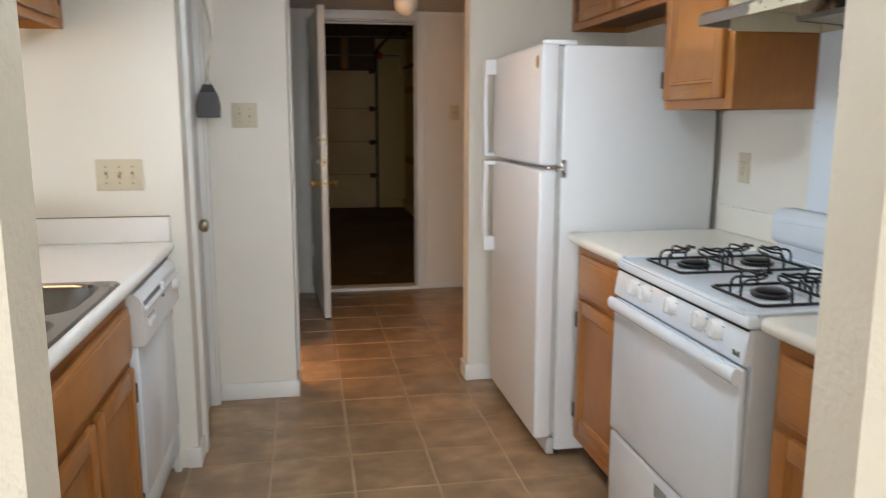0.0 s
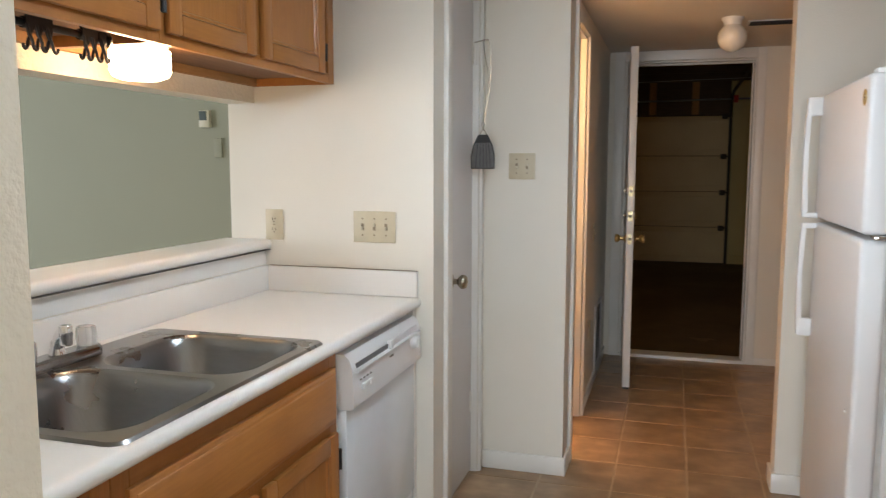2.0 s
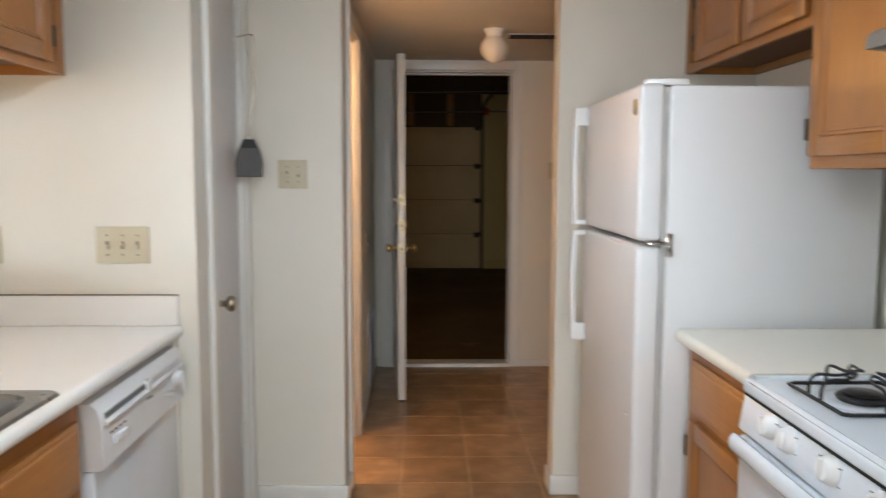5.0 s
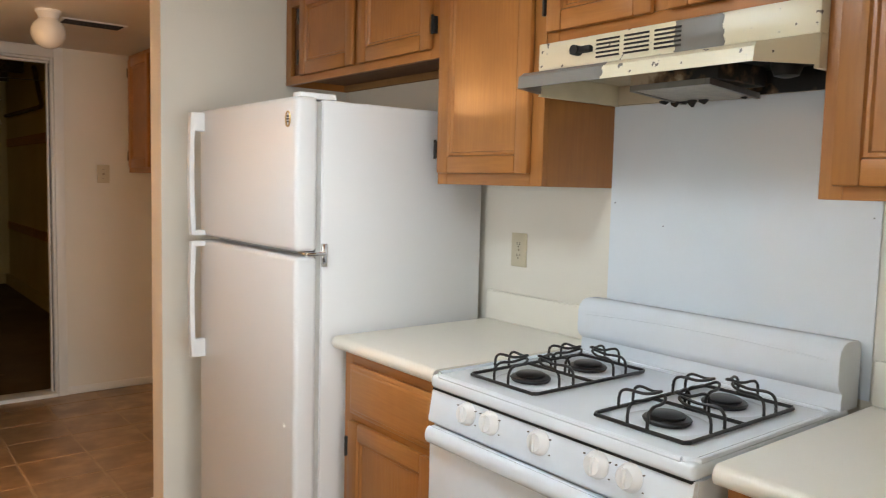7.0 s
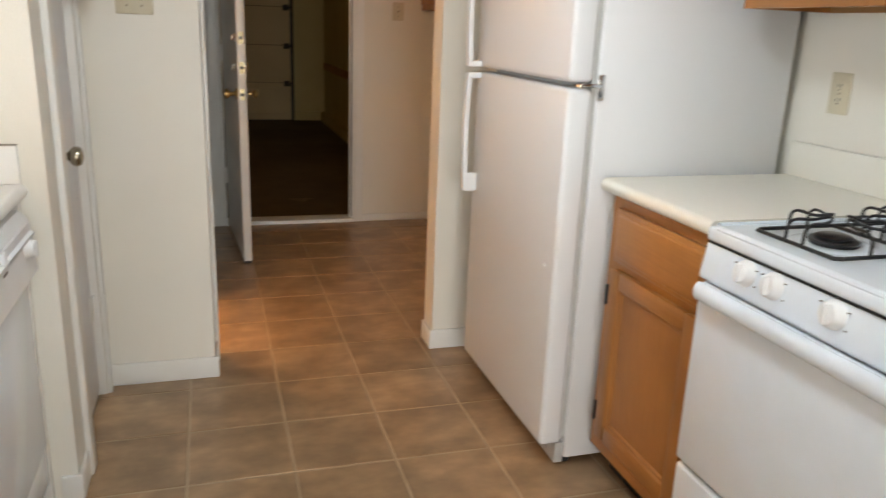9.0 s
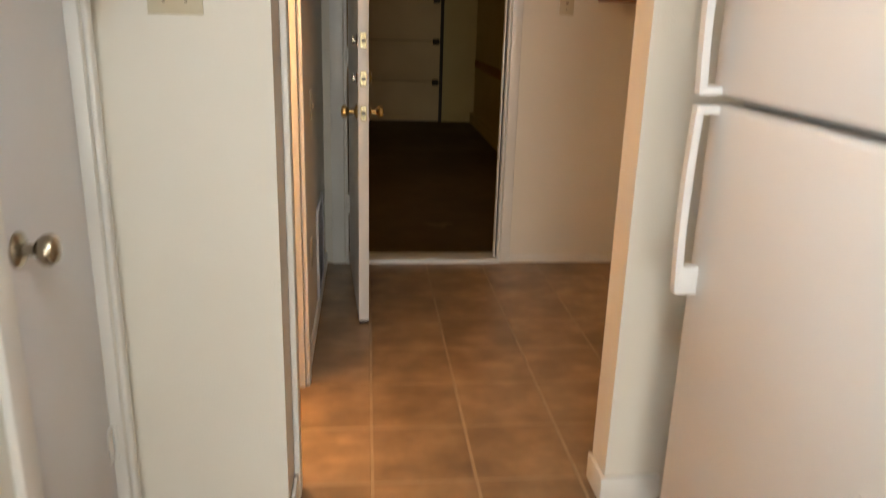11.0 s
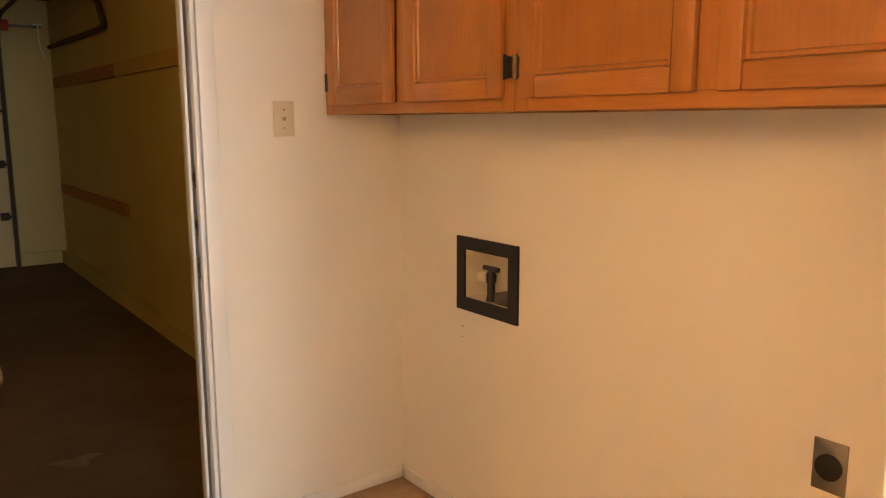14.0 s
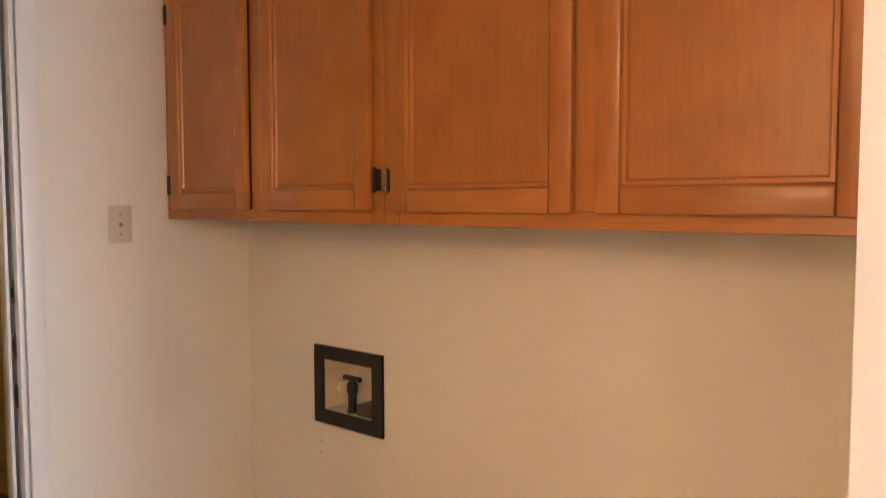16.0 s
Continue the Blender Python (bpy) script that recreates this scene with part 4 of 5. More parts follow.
d = B()
box(d, 1.640, 1.957, HB0 + 0.012, HB1 - 0.012, 1.698, 1.705)
part("inner_top", d, "soot", hd, "greasy sheet inside the hood")
d = B()
box(d, 1.946, 1.957, HB0 + 0.012, HB1 - 0.012, 1.642, 1.697)
part("inner_back", d, "soot", hd, "blackened rear sheet of the hood")
d = B()
box(d, 1.700, 1.905, 1.845, 2.085, 1.652, 1.697, 0.003)
part("fan_housing", d, "soot", hd, "stained tan fan housing")
d = B()
extrude_profile(d, [(1.694, 1.650), (1.694, 1.641), (1.900, 1.628), (1.900, 1.637)], "y", 1.862, 2.075)
fl = part("filter", d, "filter", hd, "greasy aluminium mesh filter")
d = B()
for y in (1.858, 2.069):
    extrude_profile(d, [(1.690, 1.653), (1.690, 1.639), (1.904, 1.625), (1.904, 1.639)], "y", y, y + 0.009)
box(d, 1.688, 1.697, 1.8675, 2.0685, 1.639, 1.653, 0.001, 1)
part("filter_frame", d, "galvanised", fl, "dull metal filter rim")
for k, (y, w, h) in enumerate(((2.086, 0.030, 0.010), (2.060, 0.026, 0.018), (2.034, 0.030, 0.012), (2.006, 0.024, 0.022), (1.975, 0.028, 0.016), (1.872, 0.022, 0.010))):
    d = B()
    extrude_profile(d, [(y, 1.634), (y + w, 1.634), (y + w * 0.9, 1.634 - h * 0.6), (y + w * 0.5, 1.634 - h), (y + w * 0.2, 1.634 - h * 0.5)], "x", 1.862 + 0.006 * (k % 3), 1.872 + 0.006 * (k % 3))
    part("grease_flake", d, "dark", fl, "hanging flake of black grease")
d = B()
lathe(d, (1.80, 1.74, 1.697), (0, 0, -1), [(0.034, 0.0), (0.034, 0.02), (0.026, 0.04), (0.012, 0.044)], 18)
part("lamp_socket", d, "soot", hd, "dirty lamp socket")
for k in range(3):
    ya = 2.135 - k * 0.085
    for j in range(5):
        d = B()
        box(d, 1.6255, 1.6285, ya - 0.070, ya, 1.719 + j * 0.010, 1.7235 + j * 0.010)
        part("vent_slot", d, "dark", hd, "dark vent slot")
d = B()
box(d, 1.612, 1.629, 2.145, 2.205, 1.735, 1.752, 0.005)
cyl(d, (1.629, 2.192, 1.743), (1.606, 2.192, 1.743), 0.013, n=14)
part("switch_knob", d, "dark", hd, "black rotary switch")

# ---- dishwasher ----
dw = thing("dishwasher", (-0.48, 2.71, 0.0), "white built-in dishwasher with raised control console", "dishwasher")
DY0, DY1 = 2.408, 3.008
d = B()
box(d, -0.78, -0.215, DY0, DY1, 0.10, 0.860)
part("tub", d, "white_plastic", dw)
d = B()
box(d, -0.215, -0.186, DY0 + 0.002, DY1 - 0.002, 0.205, 0.690, 0.004)
part("door", d, "enamel", dw)
d = B()
box(d, -0.215, -0.192, DY0 + 0.002, DY1 - 0.002, 0.095, 0.198, 0.004)
part("lower_panel", d, "enamel", dw)
d = B()
extrude_profile(d, [(-0.215, 0.692), (-0.170, 0.692), (-0.160, 0.700), (-0.166, 0.812), (-0.174, 0.838), (-0.190, 0.852), (-0.215, 0.852)], "y", DY0, DY1)
cs = part("console", d, "white_plastic", dw)
d = B()
box(d, -0.1775, -0.1655, DY0 + 0.03, DY0 + 0.285, 0.808, 0.822)
part("vent_slot", d, "shade_grey", cs, "grey air slot")
# no hollow here: a greyer strip carries the recess's shade
d = B()
box(d, -0.1772, -0.1652, DY0 + 0.315, DY1 - 0.03, 0.806, 0.826)
part("pull_recess", d, "door", cs, "greyer strip painting the shade of the pull recess")
d = B()
extrude_profile(d, [(-0.176, 0.798), (-0.156, 0.797), (-0.155, 0.803), (-0.172, 0.808)], "y", DY0 + 0.02, DY1 - 0.02)
part("pull_lip", d, "white_plastic", cs)
d = B()
box(d, -0.176, -0.156, DY0 + 0.287, DY0 + 0.312, 0.802, 0.830, 0.003)
part("latch", d, "white_plastic", cs)
d = B()
lathe(d, (-0.164, 2.925, 0.776), (1, 0, 0), [(0.026, 0.0), (0.024, 0.006), (0.018, 0.020), (0.001, 0.022)], 20)
kn = part("timer_knob", d, "white_plastic", cs)
d = B()
box(d, -0.146, -0.139, 2.921, 2.929, 0.756, 0.797, 0.002)
part("grip", d, "white_plastic", kn)
for k in range(3):
    d = B()
    box(d, -0.164, -0.154, 2.470 + k * 0.026, 2.490 + k * 0.026, 0.738, 0.756, 0.002)
    part("button", d, "white_plastic", cs)
d = B()
for k in range(4):
    box(d, -0.1625, -0.1605, 2.455 + k * 0.025, 2.468 + k * 0.025, 0.768, 0.772)
for k in range(3):
    box(d, -0.1635, -0.1615, 2.70 + k * 0.012, 2.709 + k * 0.012, 0.776, 0.781)
part("printed_marks", d, "ink", cs, "small grey printed marks")
d = B()
box(d, -0.30, -0.26, DY0, DY1, 0.0, 0.094)
part("toe_plate", d, "dark", dw, "dark recessed toe plate")
bm = B()
box(bm, -0.214, -0.190, 3.010, 3.042, 0.0, 0.872)
tagged(finish("filler_strip", bm, "trim"), "thin white filler strip beside the dishwasher", "filler strip")

# ---- sink ----
snk = thing("kitchen_sink", (-0.46, 1.90, 0.912), "double bowl stainless steel sink set into the worktop", "sink")


def round_rect(x0, x1, y0, y1, r, z, n=6):
    pts = []
    for cx, cy, a0 in ((x1 - r, y1 - r, 0), (x0 + r, y1 - r, 90), (x0 + r, y0 + r, 180), (x1 - r, y0 + r, 270)):
        for k in range(n + 1):
            a = radians(a0 + 90 * k / n)
            pts.append((cx + r * math.cos(a), cy + r * math.sin(a), z))
    return pts


def loop_of(bm, pts):
    vs = [bm.verts.new(p) for p in pts]
    return vs, [bm.edges.new((vs[i], vs[(i + 1) % len(vs)])) for i in range(len(vs))]


BOWLS = [(-0.634, -0.226, 1.918, 2.272), (-0.634, -0.226, 1.530, 1.892)]
bm = B()
ov, oe = loop_of(bm, round_rect(SX0 + 0.006, SX1 - 0.006, SY0 + 0.006, SY1 - 0.006, 0.03, 0.9185))
edges = list(oe)
for x0, x1, y0, y1 in BOWLS:
    edges += loop_of(bm, round_rect(x0, x1, y0, y1, 0.088, 0.9185))[1]
bmesh.ops.triangle_fill(bm, use_beauty=True, edges=edges)
lv, le = loop_of(bm, round_rect(SX0, SX1, SY0, SY1, 0.034, 0.9125))
for i in range(len(ov)):
    bm.faces.new((ov[i], ov[(i + 1) % len(ov)], lv[(i + 1) % len(lv)], lv[i]))
part("rim", bm, "steel", snk)
for x0, x1, y0, y1 in BOWLS:
    bm = B()
    rings = []
    for o, z, r in ((0.0, 0.9186, 0.088), (0.004, 0.9165, 0.087), (0.010, 0.908, 0.086), (0.018, 0.88, 0.084), (0.036, 0.800, 0.085), (0.050, 0.770, 0.085), (0.070, 0.752, 0.078), (0.098, 0.744, 0.055), (0.13, 0.741, 0.03)):
        rings.append([bm.verts.new(p) for p in round_rect(x0 + o, x1 - o, y0 + o, y1 - o, r, z)])
    for a, b in zip(rings, rings[1:]):
        for i in range(len(a)):
            bm.faces.new((a[i], a[(i + 1) % len(a)], b[(i + 1) % len(b)], b[i]))
    bm.faces.new(rings[-1])
    bw = part("bowl", bm, "steel", snk)
    bm = B()
    lathe(bm, ((x0 + x1) / 2, (y0 + y1) / 2, 0.7415), (0, 0, 1), [(0.044, 0.0), (0.044, 0.002), (0.034, 0.003), (0.030, -0.002 + 0.003), (0.001, 0.001)], 24)
    part("drain", bm, "chrome", bw, "chrome drain basket")

fc = thing("faucet", (-0.685, 1.885, 0.919), "chrome kitchen faucet with two clear acrylic knobs", "faucet")
bm = B()
pts = round_rect(-0.712, -0.658, 1.755, 2.015, 0.024, 0.0)
low_ring = [bm.verts.new((x, y, 0.919)) for x, y, z in pts]
mid_ring = [bm.verts.new((x, y, 0.939)) for x, y, z in pts]
cx, cy = -0.685, 1.885
top_ring = [bm.verts.new((cx + (x - cx) * 0.8, cy + (y - cy) * 0.95, 0.946)) for x, y, z in pts]
for a, b in ((low_ring, mid_ring), (mid_ring, top_ring)):
    for i in range(len(a)):
        bm.faces.new((a[i], a[(i + 1) % len(a)], b[(i + 1) % len(b)], b[i]))
bm.faces.new(top_ring)
bm.faces.new(low_ring[::-1])
part("base_plate", bm, "dark_chrome", fc)
bm = B()
lathe(bm, (-0.685, 1.885, 0.939), (0, 0, 1), [(0.021, 0.0), (0.019, 0.012), (0.015, 0.022), (0.015, 0.036), (0.012, 0.040), (0.001, 0.041)], 20)
part("pivot", bm, "chrome", fc)
bm = B()
tube(bm, smooth_path([(-0.685, 1.885, 0.958), (-0.672, 1.875, 0.978), (-0.648, 1.856, 0.998), (-0.618, 1.833, 1.012), (-0.588, 1.809, 1.020)], 4), 0.0125, 12)
sp = part("spout", bm, "chrome", fc)
bm = B()
lathe(bm, (-0.580, 1.803, 0.992), (0, 0, 1), [(0.011, 0.0), (0.0135, 0.002), (0.0135, 0.020), (0.0145, 0.022), (0.0145, 0.042), (0.012, 0.046), (0.001, 0.047)], 18)
part("nozzle", bm, "chrome", sp, "chrome nozzle at the spout's end")
for y in (1.792, 1.978):
    bm = B()
    lathe(bm, (-0.685, y, 0.939), (0, 0, 1), [(0.016, 0.0), (0.012, 0.004), (0.010, 0.008)], 16)
    kn = part("valve", bm, "chrome", fc)
    bm = B()
    n = 20
    rings = []
    for r, h in ((0.016, 0.943), (0.0205, 0.947), (0.022, 0.968), (0.0205, 0.990), (0.017, 0.994)):
        rings.append([bm.verts.new((-0.685 + r * (1 + 0.13 * (k % 2)) * math.cos(2 * math.pi * k / n), y + r * (1 + 0.13 * (k % 2)) * math.sin(2 * math.pi * k / n), h)) for k in range(n)])
    for a, b in zip(rings, rings[1:]):
        for k in range(n):
            bm.faces.new((a[k], a[(k + 1) % n], b[(k + 1) % n], b[k]))
    bm.faces.new(rings[0][::-1])
    bm.faces.new(rings[-1])
    part("acrylic_knob", bm, "acrylic", kn, "clear fluted acrylic knob")

# ---- lamp, rod and hooks under the cabinets ----
lp = thing("under_cabinet_light", (-0.63, 2.135, 1.70), "lit round ribbed glass light under the wall cabinet", "light fixture")
bm = B()
lathe(bm, (-0.63, 2.150, 1.704), (0, 0, -1), [(0.070, 0.0), (0.070, 0.018), (0.062, 0.026)], 32)
part("ring", bm, "hood_paint", lp, "cream metal base ring")
bm = B()
prof = [(0.076, 0.026), (0.092, 0.031)]
for k in range(5):
    prof += [(0.0945, 0.036 + k * 0.013), (0.0915, 0.042 + k * 0.013)]
prof += [(0.085, 0.106), (0.06, 0.115), (0.001, 0.118)]
lathe(bm, (-0.63, 2.150, 1.704), (0, 0, -1), [(r * 0.80, 0.024 + (h - 0.026) * 0.86) for r, h in prof], 36)
part("shade", bm, "glass_lit", lp, "glowing ribbed glass shade")

rod = thing("utensil_rail", (-0.61, 1.65, 1.66), "black metal rail under the cabinet with hanging hooks", "utensil rail")
bm = B()
tube(bm, [(-0.61, 1.22, 1.680), (-0.61, 2.000, 1.680)], 0.0085, 10)
part("bar", bm, "black", rod)
for y in (1.22, 2.006):
    bm = B()
    lathe(bm, (-0.61, y - 0.012, 1.680), (0, 1, 0), [(0.004, 0.0), (0.015, 0.004), (0.017, 0.012), (0.013, 0.020), (0.004, 0.024)], 14)
    part("finial", bm, "black", rod)
for y in (1.30, 1.93):
    bm = B()
    cyl(bm, (-0.61, y, 1.680), (-0.61, y, 1.7042), 0.005, n=8)
    part("bracket", bm, "black", rod)


def s_hook(y, lean, spread):
    """A flat hanger looped over the rail, whose two wires cross and end in curled hooks."""
    bm = B()
    extrude_profile(bm, [(y - 0.013, 1.694), (y + 0.013, 1.694), (y + 0.011, 1.674), (y + 0.004 - lean * 0.02, 1.652), (y - 0.004 - lean * 0.02, 1.652), (y - 0.011, 1.674)], "x", -0.600, -0.5965)
    bmesh.ops.create_cone(bm, cap_ends=True, segments=12, radius1=0.0125, radius2=0.0125, depth=0.020, matrix=Matrix.Translation((-0.61, y, 1.680)) @ pose(0, 0, 0, 90, 0, 0))
    yc = y - lean * 0.02
    for side in (-1, 1):
        curl = [(-0.008, 1.676), (-0.003, 1.656), (0.004, 1.641), (0.006 * spread, 1.632), (0.011 * spread, 1.625), (0.017 * spread, 1.627), (0.019 * spread, 1.635)]
        tube(bm, smooth_path([(-0.597 + 0.002 * side, yc + side * p, q) for p, q in curl], 4), 0.0034, 6)
    return bm


for y, lean, spread in ((1.772, 0.2, 0.9), (1.794, 0.05, 0.7), (1.818, -0.15, 1.0), (1.930, 0.2, 0.9), (1.953, 0.0, 1.1), (1.980, -0.1, 0.8)):
    bm = s_hook(y, lean, spread)
    hk = thing("s_hook", (-0.61, y, 1.68), "black double S hook hanging on the rail", "hook", "black hooks on the rail")
    part("wire", bm, "black", hk)

# ---- doors ----
cd = thing("door_1", (-0.17, 3.70, 0.0), "closed narrow white flush closet door", "door")
tagged(cd, kind="structure")
bm = B()
box(bm, -0.187, -0.155, 3.2485, 3.7005, 0.012, 2.080, 0.002)
leaf = part("leaf", bm, "door", cd)
bm = B()
lathe(bm, (-0.155, 3.362, 0.925), (1, 0, 0), [(0.033, 0.0), (0.033, 0.004), (0.026, 0.009), (0.012, 0.012), (0.011, 0.030), (0.020, 0.036), (0.028, 0.046), (0.029, 0.056), (0.024, 0.066), (0.012, 0.071), (0.001, 0.072)], 26)
part("knob", bm, "nickel", leaf, "worn metal door knob")
for z in (1.860, 0.335):
    bm = B()
    box(bm, -0.155, -0.1515, 3.672, 3.700, z - 0.045, z + 0.045, 0.001, 1)
    cyl(bm, (-0.146, 3.702, z - 0.047), (-0.146, 3.702, z + 0.047), 0.0065, n=10)
    box(bm, -0.112, -0.1095, 3.7095, 3.728, z - 0.045, z + 0.045)
    part("hinge", bm, "trim", leaf, "painted-over hinge")

# garage door leaf, standing open into the hall
gd = thing("door_2", (0.362, 6.066, 0.0), "white house door standing open into the hall, with brass knobs", "door")
tagged(gd, kind="structure")
b0 = Vector((0.362, 6.066, 0.0))
bm = B()
box(bm, 0.362, 0.406, 5.206, 6.062, 0.014, 2.088, 0.0025)
leaf = part("leaf", bm, "trim", gd)
bm = B()
box(bm, 0.364, 0.404, 5.202, 5.2085, 0.004, 0.016)
part("sweep", bm, "dark", leaf, "dark bottom sweep")
for z, big in ((1.232, False), (1.080, False), (0.940, True)):
    bm = B()
    box(bm, 0.3715, 0.3965, 5.2035, 5.207, z - 0.030, z + 0.030, 0.0012, 1)
    pl = part("edge_plate", bm, "plate_brass", leaf, "brass latch plate on the door edge")
    bm = B()
    lathe(bm, (0.384, 5.2055, z), (0, -1, 0), [(0.0095, 0.0), (0.0095, 0.0026), (0.001, 0.0027)], 16)
    if big:
        box(bm, 0.378, 0.390, 5.194, 5.2035, z - 0.007, z + 0.007, 0.002)
    part("latch", bm, "shade_grey", pl, "dull round latch")
    for zz in (z - 0.022, z + 0.022):
        bm = B()
        lathe(bm, (0.384, 5.2040, zz), (0, -1, 0), [(0.0035, 0.0), (0.003, 0.0012), (0.0005, 0.0015)], 8)
        part("screw", bm, "screw", pl)
    if big:
        for s, x in ((1, 0.406), (-1, 0.362)):
            bm = B()
            lathe(bm, (x, 5.268, z), (s, 0, 0), [(0.032, 0.0), (0.031, 0.005), (0.020, 0.010), (0.011, 0.014), (0.011, 0.034), (0.018, 0.040), (0.027, 0.050), (0.026, 0.062), (0.016, 0.068), (0.001, 0.069)], 24)
            part("knob", bm, "brass", leaf, "round brass knob")
    else:
        bm = B()
        lathe(bm, (0.362, 5.268, z), (-1, 0, 0), [(0.024, 0.0), (0.022, 0.004), (0.006, 0.006), (0.005, 0.016), (0.001, 0.017)], 16)
        box(bm, 0.342, 0.35, 5.262, 5.274, z - 0.014, z + 0.014, 0.002)
        part("thumb_turn", bm, "nickel", leaf, "small metal thumb turn")
        if z < 1.15:
            bm = B()
            lathe(bm, (0.406, 5.268, z), (1, 0, 0), [(0.028, 0.0), (0.026, 0.012), (0.016, 0.018), (0.001, 0.019)], 20)
            part("lock_cylinder", bm, "brass", leaf, "round brass lock cylinder")
for z in (1.84, 1.12, 0.35):
    bm = B()
    box(bm, 0.356, 0.363, 6.020, 6.064, z - 0.050, z + 0.050)
    cyl(bm, (0.357, 6.064, z - 0.05), (0.357, 6.064, z + 0.05), 0.007, n=10)
    part("hinge", bm, "trim", leaf, "painted-over hinge")
gd.rotation_euler = (0, 0, radians(4.0))

for z in (1.232, 1.080, 0.940):
    bm = B()
    box(bm, 1.1845, 1.1865, 6.086, 6.120, z - 0.035, z + 0.035, 0.0008, 1)
    sp = thing("strike_plate", (1.186, 6.10, z), "worn dark metal strike plate on the door jamb", "strike plate", "strike plates")
    part("plate", bm, "nickel", sp)
    part("latch_hole", box(B(), 1.1838, 1.1846, 6.094, 6.110, z - 0.014, z + 0.014), "dark", sp, "dark latch hole")

# ---- plates on the walls ----


def wall_plate(name, centre, facing, width, height, kind, label, category, group="wall plates"):
    """facing: the axis the plate looks along, '-y', '-x' or '+x'."""
    c = Vector(centre)
    t = thing(name, centre, label, category, group)

    def put(u0, u1, v0, v1, d0, d1, bevel=0.0):
        bm = B()
        if facing == "-y":
            box(bm, c.x + u0, c.x + u1, c.y - d1, c.y - d0, c.z + v0, c.z + v1, bevel)
        elif facing == "-x":
            box(bm, c.x - d1, c.x - d0, c.y + u0, c.y + u1, c.z + v0, c.z + v1, bevel)
        else:
            box(bm, c.x + d0, c.x + d1, c.y + u0, c.y + u1, c.z + v0, c.z + v1, bevel)
        return bm

    w, h = width / 2, height / 2
    pl = part("plate", put(-w, w, -h, h, 0.0003, 0.0055, 0.0022), "almond", t)
    gangs = max(1, round((width - 0.07) / 0.046) + 1)
    for g in range(gangs):
        u = (g - (gangs - 1) / 2) * 0.046
        if kind == "switch":
            part("slot", put(u - 0.0052, u + 0.0052, -0.0125, 0.0125, 0.0055, 0.0066), "screw", pl, "dark toggle slot")
            s = 0.006 if g % 2 else -0.006
            part("toggle", put(u - 0.0042, u + 0.0042, s - 0.005, s + 0.007, 0.006, 0.016, 0.001), "almond", pl)
            marks = (-0.030, 0.030)
        elif kind == "outlet":
            for v in (-0.0195, 0.0195):
                face = part("socket", put(u - 0.0165, u + 0.0165, v - 0.0145, v + 0.0145, 0.0055, 0.0072, 0.0008), "almond", pl)
                for du in (-0.006, 0.006):
                    part("slot", put(u + du - 0.0012, u + du + 0.0012, v - 0.002, v + 0.007, 0.0072, 0.0076), "dark", face)
                part("ground_hole", put(u - 0.002, u + 0.002, v - 0.010, v - 0.006, 0.0072, 0.0076), "dark", face)
            marks = (0.0,)
        else:
            part("jack", put(u - 0.006, u + 0.006, -0.006, 0.006, 0.0055, 0.010, 0.001), "screw", pl)
            marks = (-0.030, 0.030)
        for v in marks:
            part("screw", put(u - 0.003, u + 0.003, v - 0.003, v + 0.003, 0.0053, 0.0064, 0.0008), "screw", pl)
    return t


wall_plate("switch_plate", (-0.350, 3.0448, 1.163), "-y", 0.163, 0.114, "switch", "almond triple toggle switch plate on the cream wall", "light switch")
wall_plate("switch_plate", (0.050, 3.7757, 1.383), "-y", 0.116, 0.114, "switch", "almond double toggle switch plate on the wall end", "light switch")
wall_plate("outlet", (-0.757, 3.0448, 1.163), "-y", 0.072, 0.116, "outlet", "almond duplex outlet above the bar ledge end", "outlet")
wall_plate("outlet", (1.9597, 2.7205, 1.187), "-x", 0.072, 0.114, "outlet", "almond duplex outlet between fridge and stove", "outlet")
wall_plate("outlet", (1.493, 6.0877, 1.414), "-y", 0.075, 0.116, "jack", "almond wall plate with one jack beside the garage door", "wall plate")
wall_plate("switch_plate", (0.2303, 5.15, 0.98), "+x", 0.070, 0.114, "switch", "almond switch plate on the hall wall", "light switch")
wall_plate("outlet", (0.2303, 5.02, 0.40), "+x", 0.070, 0.114, "outlet", "almond outlet low on the hall wall", "outlet")

# dryer outlet
do = thing("dryer_outlet", (1.9595, 4.425, 0.672), "grey metal dryer outlet plate with round black socket", "outlet")
bm = B()
box(bm, 1.9545, 1.9593, 4.388, 4.462, 0.615, 0.731, 0.002)
part("plate", bm, "galvanised", do)
bm = B()
lathe(bm, (1.9545, 4.425, 0.672), (-1, 0, 0), [(0.029, 0.0), (0.029, 0.006), (0.026, 0.008), (0.001, 0.008)], 24)
part("socket", bm, "dark", do, "black round socket")

# washer box in the laundry wall
wb = thing("washer_box", (1.955, 5.573, 0.893), "black framed recessed washer valve box in the laundry wall", "valve box")
y0, y1, z0, z1 = 5.418, 5.728, 0.767, 1.021
iy0, iy1, iz0, iz1 = 5.463, 5.686, 0.812, 0.978
for r in ((y0, iy0, z0, z1), (iy1, y1, z0, z1), (iy0, iy1, z0, iz0), (iy0, iy1, iz1, z1)):
    bm = B()
    box(bm, 1.951, 1.9597, r[0], r[1], r[2], r[3])
    part("frame", bm, "dark", wb, "black plastic frame piece")
bm = B()
box(bm, 2.040, 2.049, iy0 + 0.001, iy1 - 0.001, iz0 + 0.001, iz1 - 0.001)
box(bm, 1.961, 2.040, iy0 + 0.0005, iy0 + 0.003, iz0 + 0.001, iz1 - 0.001)
box(bm, 1.961, 2.040, iy1 - 0.003, iy1 - 0.0005, iz0 + 0.001, iz1 - 0.001)
part("back", bm, "hood_paint", wb, "cream inner box")
